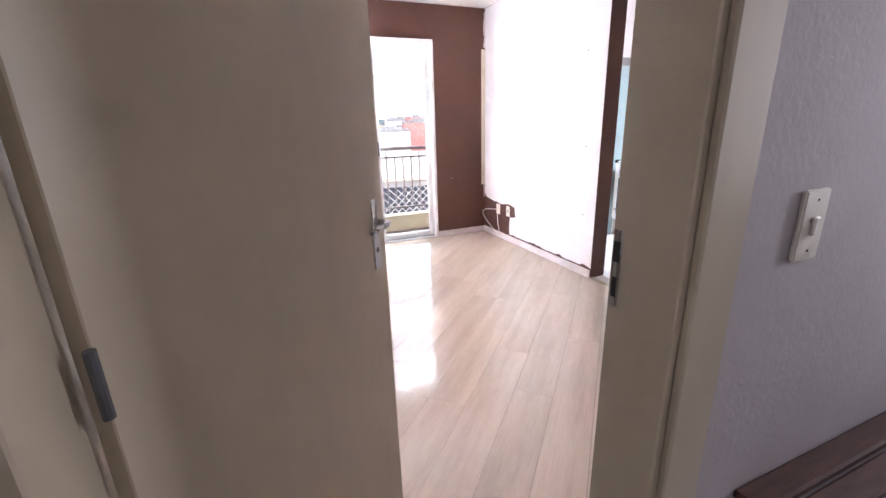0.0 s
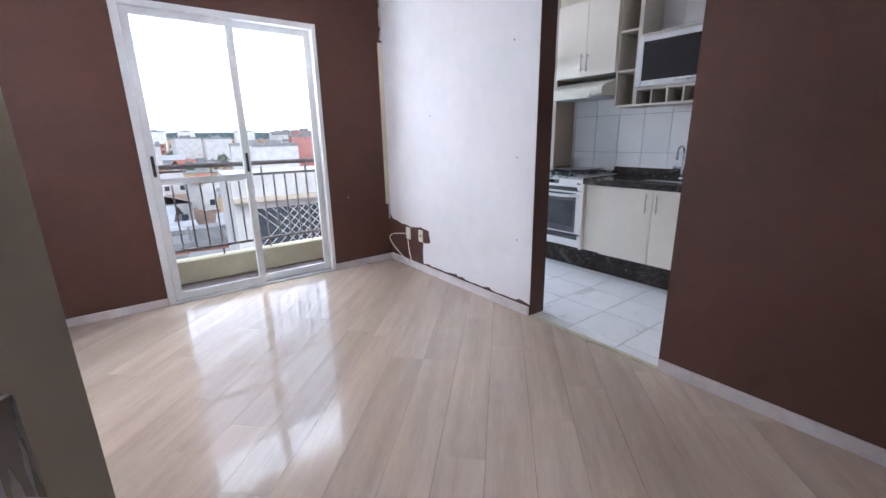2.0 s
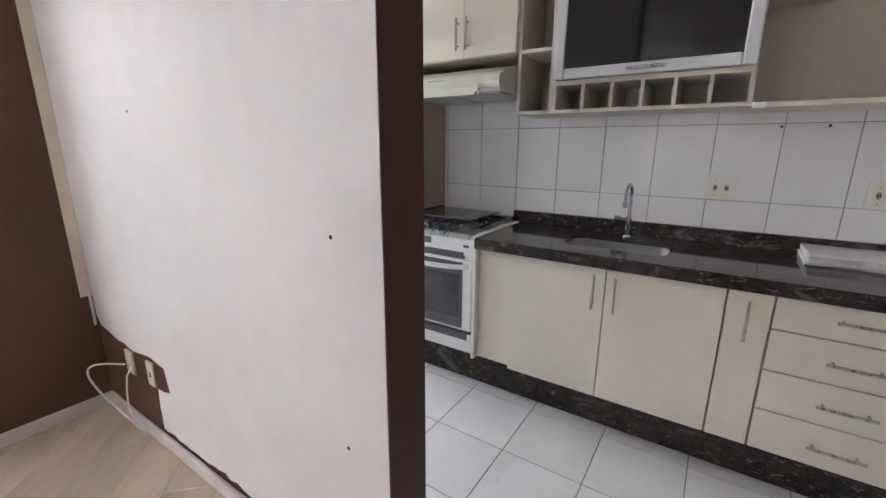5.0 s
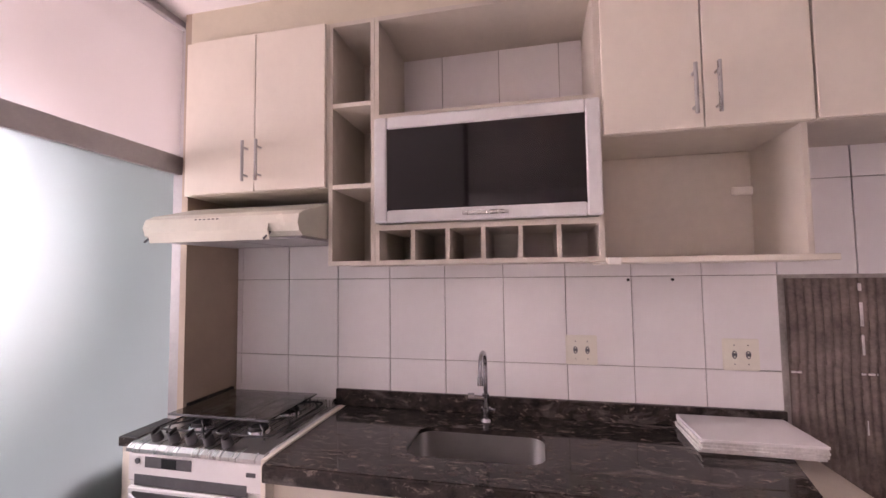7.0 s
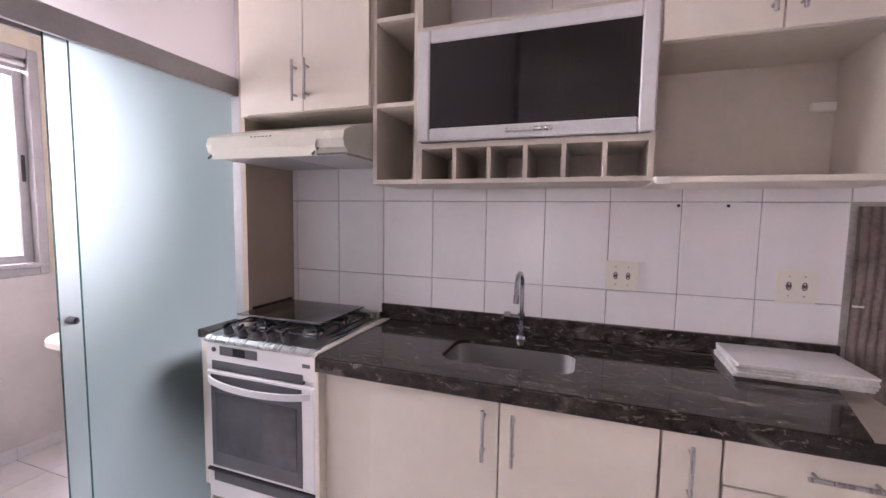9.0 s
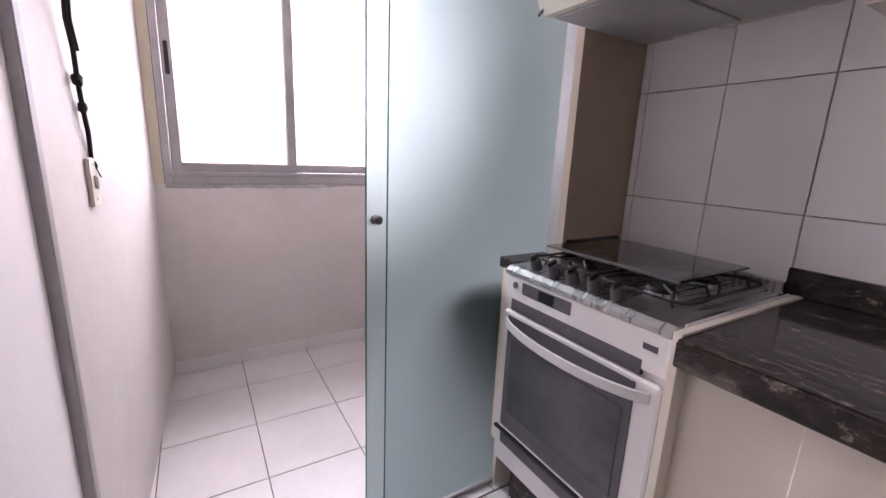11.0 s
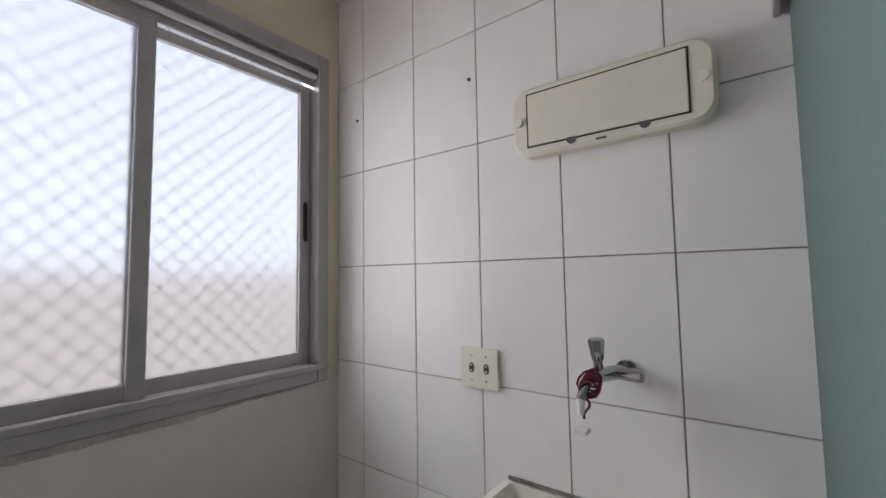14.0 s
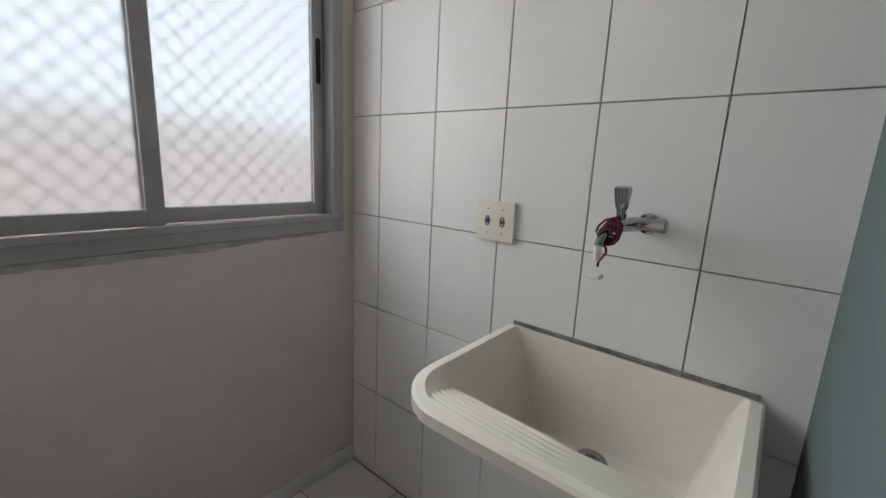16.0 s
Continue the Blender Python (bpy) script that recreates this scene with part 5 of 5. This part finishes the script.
bm = bmesh.new()
n, span = 60, 1500
vs = []
for i in range(n + 1):
    row = []
    for j in range(n + 1):
        u, v = 2 * i / n - 1, j / n
        x, y = math.copysign(abs(u) ** 1.8, u) * span, -140 + (v ** 2.2) * (span + 140)
        row.append(bm.verts.new((x, y, lie(x, y) if y > 8 else -15.5)))
    vs.append(row)
for i in range(n):
    for j in range(n):
        bm.faces.new((vs[i][j], vs[i + 1][j], vs[i + 1][j + 1], vs[i][j + 1]))
struct("ground", bm, GROUND, "town ground falling away below the flat", "ground", True)

bm = bmesh.new()
prev = None
for k in range(121):
    a = radians(-75 + 150 * k / 120)
    x, y = 1050 * math.sin(a), 1050 * math.cos(a)
    h = 18 + 9 * noise.noise((k * 0.11, 0, 0)) + 5 * noise.noise((k * 0.35, 3, 0))
    cur = [bm.verts.new((x, y, -30)), bm.verts.new((x, y, h)), bm.verts.new((x * 1.2, y * 1.2, -30))]
    if prev:
        bm.faces.new((prev[0], cur[0], cur[1], prev[1]))
        bm.faces.new((prev[1], cur[1], cur[2], prev[2]))
    prev = cur
struct("backdrop", bm, HILL, "low wooded hills on the horizon", "hills", True)


def house(kind, w, d, h, wall, roof, gable):
    """A house with its wall, roof and windows, standing on the origin."""
    t = thing("house", "", "house", "houses of the town")
    part("wall", B(-w / 2, -d / 2, -4, w / 2, d / 2, h), wall, t)
    if gable:
        e = 0.4
        bm = prism([(-w / 2 - e, h), (0, h + w * 0.22), (w / 2 + e, h), (w / 2 + e, h - 0.12), (0, h + w * 0.22 - 0.14), (-w / 2 - e, h - 0.12)], "y", -d / 2 - e, d / 2 + e)
        part("roof", bm, roof, t)
    else:
        bm = B(-w / 2 - 0.1, -d / 2 - 0.1, h, w / 2 + 0.1, d / 2 + 0.1, h + 0.18)
        for a, b in ((-1, 0), (1, 0)):
            B(a * w / 2 - 0.1, -d / 2, h + 0.18, a * w / 2 + 0.1, d / 2, h + 0.7, bm=bm)
        B(-w * 0.22, -d * 0.15, h + 0.18, w * 0.1, d * 0.2, h + 1.5, bm=bm)
        part("roof", bm, roof, t)
    nf = max(1, int(h / 3))
    for s in range(nf):
        for c in range(max(2, int(w / 3))):
            x = -w / 2 + (c + 0.5) * w / max(2, int(w / 3))
            part("window", B(x - 0.55, -d / 2 - 0.04, s * 3 + 0.9, x + 0.55, -d / 2 + 0.02, s * 3 + 2.1), PANEDARK, t)
    return t


labels = ("white rendered house with a tiled roof", "low house with a clay tile roof", "grey house with a sheet metal roof", "ochre house with a flat roof terrace",
          "brick house with a cement roof", "white town block with rows of windows", "rose painted block of flats", "low shed with a blue metal roof")
specs = ((7, 9, 5.5, 0, 0, True), (8, 10, 4.5, 1, 0, True), (9, 12, 4, 3, 1, True), (8, 9, 6.5, 4, 2, False), (7, 8, 6, 2, 2, False), (12, 11, 12, 0, 2, False), (11, 11, 14, 5, 2, False), (7, 9, 3.5, 3, 3, True))
bases = []
for k, (w, d, h, wi, ri, gb) in enumerate(specs):
    b = tagged(house(k, w, d, h, WALLS[wi], ROOFS[ri], gb), labels[k])
    bases.append(b)
spots = []
y = 24.0
while y < 420:
    step = 9.5 + y * 0.035
    x = -y * 0.85 - 14
    while x < y * 1.2 + 16:
        spots.append((x + town_rng.uniform(-2.5, 2.5), y + town_rng.uniform(-3, 3), y))
        x += step * town_rng.uniform(1.0, 1.5)
    y += step * 1.15
for i, (x, y, yy) in enumerate(spots):
    k = town_rng.choice((0, 1, 1, 2, 3, 4, 4, 0, 7, 2) if yy < 110 else (0, 1, 2, 3, 4, 5, 5, 6, 0, 3))
    if town_rng.random() < 0.10:
        continue
    m = pose(x, y, lie(x, y), 0, 0, town_rng.choice((0, 90)) + town_rng.uniform(-14, 14))
    if bases[k] is not None and bases[k].location.length == 0:
        bases[k].matrix_basis = m
    else:
        copy_thing(bases[k], m)


def tree(seed):
    r = random.Random(seed)
    t = thing("tree", "green broadleaved tree among the houses", "tree", "trees of the town")
    bm = tube([(0, 0, -1), (0.1, 0, 1.5), (0.05, 0.1, 3.5)], [0.28, 0.2, 0.12], 7)
    for k in range(4):
        a = k * 1.6 + r.random()
        tube([(0.05, 0, 2.0 + 0.3 * k), (math.cos(a) * 1.0, math.sin(a) * 1.0, 3.4 + 0.2 * k)], [0.1, 0.04], 5, bm=bm)
    part("trunk", bm, BARK, t)
    bm = bmesh.new()
    for k in range(260):
        a, u = r.uniform(0, 2 * math.pi), r.random()
        rad = 2.3 * u ** 0.4
        z = 4.2 + r.uniform(-1.5, 1.7)
        q = rad * math.sqrt(max(0.05, 1 - ((z - 4.2) / 2.1) ** 2))
        c = Vector((q * math.cos(a), q * math.sin(a), z + 0.4 * math.sin(3 * a)))
        nrm = Vector((r.uniform(-1, 1), r.uniform(-1, 1), r.uniform(-0.3, 1))).normalized()
        e = nrm.orthogonal().normalized() * r.uniform(0.22, 0.45)
        g = nrm.cross(e)
        bm.faces.new([bm.verts.new(c + e), bm.verts.new(c + g * 0.7), bm.verts.new(c - e * 0.9), bm.verts.new(c - g * 0.8)])
    part("crown", bm, LEAF, t)
    return t


tb = tree(3)
first = True
for k in range(70):
    y = town_rng.uniform(22, 330)
    x = town_rng.uniform(-0.8 * y - 8, 1.1 * y + 8)
    s = town_rng.uniform(0.8, 1.5)
    m = pose(x, y, lie(x, y), 0, 0, town_rng.uniform(0, 360))
    if first:
        tb.matrix_basis = m
        first = False
    else:
        copy_thing(tb, m)

# nearest roofs and the white building with the lattice screen
nb = thing("white_building", "white neighbouring building with a dark lattice screen", "building")
nb_m = pose(5.0, 13.0, 0, 0, 0, -6)
bm = B(-2.6, 0, -16, 5.0, 6, 0.15)
B(-2.6, 0, 0.15, 5.0, 0.2, 0.35, bm=bm)
bm.transform(nb_m)
part("wall", bm, WALLS[0], nb)
bm = bmesh.new()
for k in range(26):
    for s in (1, -1):
        x0 = -2.1 + k * 0.25
        t0, t1 = (x0, x0 + 1.2) if s > 0 else (x0 + 1.2, x0)
        if min(t0, t1) < -2.1 or max(t0, t1) > 3.4:
            continue
        tube([(t0, -0.06, -1.85), (t1, -0.06, -0.65)], 0.013, 4, bm=bm)
bm.transform(nb_m)
part("lattice", bm, WALLS[0], nb, "white lattice bars")
# no real hole: a dark sheet on the wall gives the opening's shade
bm = B(-2.1, -0.035, -1.85, 3.4, -0.015, -0.65)
bm.transform(nb_m)
part("screen_opening", bm, PANEDARK, nb, "dark sheet standing in for the shaded opening behind the lattice")
bm = B(-2.6, -0.25, -0.42, 5.0, -0.001, -0.30)
bm.transform(nb_m)
part("ledge", bm, WALLS[1], nb)


def big_roof(name, label, x, y, z, w, d, rot, m, ribs, tilt):
    t = thing(name, label, "roof")
    mm = pose(x, y, z, tilt, 0, rot)
    bm = bmesh.new()
    n = int(w / ribs) * 6
    prof = [(-w / 2 + w * k / n, 0.05 * math.sin(k / 6 * 2 * math.pi)) for k in range(n + 1)]
    loft([[(a, -d / 2, b) for a, b in prof], [(a, d / 2, b) for a, b in prof]], caps=(False, False), closed=False, bm=bm)
    bm.transform(mm)
    part("sheet", bm, m, t, "", True)
    bm = B(-w / 2 + 0.2, -d / 2 + 0.2, -6, w / 2 - 0.2, d / 2 - 0.2, -0.45)
    bm.transform(pose(x, y, z, 0, 0, rot))
    part("wall", bm, WALLS[3], t)


big_roof("near_roof", "corrugated grey roof of a shed below the balcony", 2.6, 13.5, -7.2, 7.5, 7.0, 12, ROOFS[1], 0.24, 9)
big_roof("near_roof", "clay tile roof of a house below the balcony", -4.5, 16.0, -7.0, 8.0, 8.0, 6, ROOFS[0], 0.28, 16)
big_roof("near_roof", "corrugated white roof of a workshop below", 5.5, 23.0, -8.8, 10.0, 6.0, -14, ROOFS[1], 0.3, 8)

# ---------------------------------------------------------------- tile adhesive where tiles are missing
ma = thing("mortar_bed", "combed brown tile adhesive where tiles are missing", "tile adhesive")
bm = bmesh.new()
cols = []
ny = 240
for i in range(ny + 1):
    yy = 0.11 + (0.928 - 0.11) * i / ny
    col = []
    for j in range(15):
        zz = 0.0 + 1.448 * j / 14
        wob = 0.006 * math.sin(zz * 9 + yy * 3)
        ridge = 0.0085 * abs(math.sin((yy + wob) / 0.027 * math.pi)) ** 0.7 + 0.002 * noise.noise((yy * 9, zz * 9, 0))
        col.append(bm.verts.new((XT + 0.007 - ridge, yy, zz)))
    cols.append(col)
for a, b in zip(cols, cols[1:]):
    for j in range(14):
        bm.faces.new((a[j], b[j], b[j + 1], a[j + 1]))
part("combed_bed", bm, MORTAR, ma, "", True)
mr = random.Random(9)
for yy in (0.945 - 0.2505, 0.945 - 0.501, 0.945 - 0.7515):
    z = 0.9
    while z < 1.44:
        ln = mr.uniform(0.02, 0.09)
        if mr.random() < 0.6:
            part("grout_smear", B(XT - 0.001, yy - mr.uniform(0.003, 0.006), z, XT + 0.005, yy + mr.uniform(0.003, 0.006), z + ln, 0.0015), CEMENT, ma)
        z += ln + mr.uniform(0.01, 0.05)
for zz in (1.11,):
    yy = 0.92
    while yy > 0.15:
        ln = mr.uniform(0.02, 0.06)
        if mr.random() < 0.6:
            part("grout_smear", B(XT - 0.001, yy - ln, zz - 0.004, XT + 0.005, yy, zz + 0.004, 0.0015), CEMENT, ma)
        yy -= ln + mr.uniform(0.02, 0.06)

# ---------------------------------------------------------------- wall tiles
wall_t = bpy.data.objects["wall_tiled"]
tile_mesh = {}


def tile_piece(parent, name, m, x0, x1, y0, y1, z0, z1, bevel=0.0012):
    """One tile as an object of its own; alike sizes share their mesh."""
    key = (name, round(x1 - x0, 4), round(y1 - y0, 4), round(z1 - z0, 4))
    c = ((x0 + x1) / 2, (y0 + y1) / 2, (z0 + z1) / 2)
    if key not in tile_mesh:
        bm = B(x0 - c[0], y0 - c[1], z0 - c[2], x1 - c[0], y1 - c[1], z1 - c[2], bevel)
        me = bpy.data.meshes.new(name)
        bm.to_mesh(me)
        bm.free()
        me.materials.append(m)
        tile_mesh[key] = me
    ob = new(name, tile_mesh[key])
    ob.location = c
    ob.parent = parent
    return ob


J = 0.0016
rows = [0.0, 0.057] + [0.057 + 0.351 * k for k in range(1, 8)] + [H]


def tile_wall(wall, x, ys, skip, rows=rows):
    for ya, yb in zip(ys, ys[1:]):
        for za, zb in zip(rows, rows[1:]):
            if yb - ya < 0.01 or skip(ya, yb, za, zb):
                continue
            tile_piece(wall, "tile", TILE_W, x, x + 0.0085, round(ya + J, 4), round(yb - J, 4), round(za + J, 4), round(zb - J, 4))


kys = sorted([0.11] + [3.202 - 0.2505 * k for k in range(13)] + [3.231])
tile_wall(wall_t, XT, kys, lambda ya, yb, za, zb: (yb < 0.96 and zb < 1.47) or za > 2.5)
lys = [3.293] + [3.3058 + 0.2572 * k for k in range(6)] + [YL - 0.001]
tile_wall(bpy.data.objects["wall_laundry_east"], XTL, lys, lambda ya, yb, za, zb: False, [0.0, 0.016] + [0.016 + 0.359 * k for k in range(1, 8)] + [H])

# floor tiles of kitchen and laundry
fk = struct("floor_kitchen", B(XD0 + 0.031, 0.105, -0.011, XT, YG, -0.003), GROUT_F, "white tiled kitchen floor with dark joints", "floor")
fl = struct("floor_laundry", B(2.44, YG + 0.0005, -0.011, XTL, YL, -0.003), GROUT_F, "white tiled laundry floor with dark joints", "floor")


def tile_floor(parent, x0, x1, y0, y1, gx, gy, s):
    xs = [x0] + [gx + s * k for k in range(-8, 9) if x0 + 0.012 < gx + s * k < x1 - 0.012] + [x1]
    ys = [y0] + [gy + s * k for k in range(-12, 9) if y0 + 0.012 < gy + s * k < y1 - 0.012] + [y1]
    for xa, xb in zip(xs, xs[1:]):
        for ya, yb in zip(ys, ys[1:]):
            tile_piece(parent, "floor_tile", TILE_F, round(xa + 0.0021, 4), round(xb - 0.0021, 4), round(ya + 0.0021, 4), round(yb - 0.0021, 4), -0.0085, 0.0)


tile_floor(fk, XD0 + 0.031, 3.66, 0.107, YG - 0.03, 2.83, 2.317, 0.359)


def clip(poly, a, b):
    """The part of an outline on the inner side of the line from a to b."""
    out = []
    for p, q in zip(poly, poly[1:] + poly[:1]):
        sp = (b[0] - a[0]) * (p[1] - a[1]) - (b[1] - a[1]) * (p[0] - a[0])
        sq = (b[0] - a[0]) * (q[1] - a[1]) - (b[1] - a[1]) * (q[0] - a[0])
        if sp >= 0:
            out.append(p)
        if sp * sq < 0:
            k = sp / (sp - sq)
            out.append((p[0] + k * (q[0] - p[0]), p[1] + k * (q[1] - p[1])))
    return out


tile_floor(fl, 2.44, XTL - 0.001, YG - 0.026, YL - 0.001, 3.234, 4.455, 0.3635)
xs = [2.54, 2.872, 3.236, 3.600, XTL - 0.002]
for a, b in zip(xs, xs[1:]):
    tile_piece(lb, "skirting_tile", TILE_F, a + 0.001, b - 0.001, YL - 0.009, YL - 0.0005, 0.001, 0.072)

# laminate boards laid on the diagonal
fl = struct("floor", B(XL, 0.02, -0.0115, XD0 - 0.0045, YB - 0.001, -0.0086), DARKWOOD, "pale oak laminate floor laid diagonally", "floor")
lam = random.Random(21)
room = ((XL, 0.02), (XD0 - 0.005, 0.02), (XD0 - 0.005, YB - 0.001), (XL, YB - 0.001))
c45 = math.sqrt(0.5)


W, LEN, gap = 0.2, 1.36, 0.0007
for r in range(-13, 25):
    v0 = r * W
    u = -1.2 - lam.uniform(0, LEN)
    while u < 5.2:
        rect = [(u + gap, v0 + gap), (u + LEN - gap, v0 + gap), (u + LEN - gap, v0 + W - gap), (u + gap, v0 + W - gap)]
        poly = [((a - b) * c45, (a + b) * c45) for a, b in rect]
        for a, b in zip(room, room[1:] + room[:1]):
            poly = clip(poly, a, b)
            if len(poly) < 3:
                break
        u += LEN
        if len(poly) < 3:
            continue
        area = abs(sum(p[0] * q[1] - q[0] * p[1] for p, q in zip(poly, poly[1:] + poly[:1]))) / 2
        if area < 0.0008:
            continue
        loc = [((x + y) * c45, (y - x) * c45) for x, y in poly]
        cu, cv = sum(p[0] for p in loc) / len(loc), sum(p[1] for p in loc) / len(loc)
        bmp = prism([(a - cu, b - cv) for a, b in loc], "z", -0.008, 0.0)
        bmesh.ops.recalc_face_normals(bmp, faces=bmp.faces)
        me = bpy.data.meshes.new("floorboard")
        bmp.to_mesh(me)
        bmp.free()
        me.materials.append(LAMINATE)
        ob = new("floorboard", me)
        ob.matrix_basis = Matrix.Rotation(radians(45), 4, "Z") @ Matrix.Translation((cu, cv, 0))
        ob.parent = fl
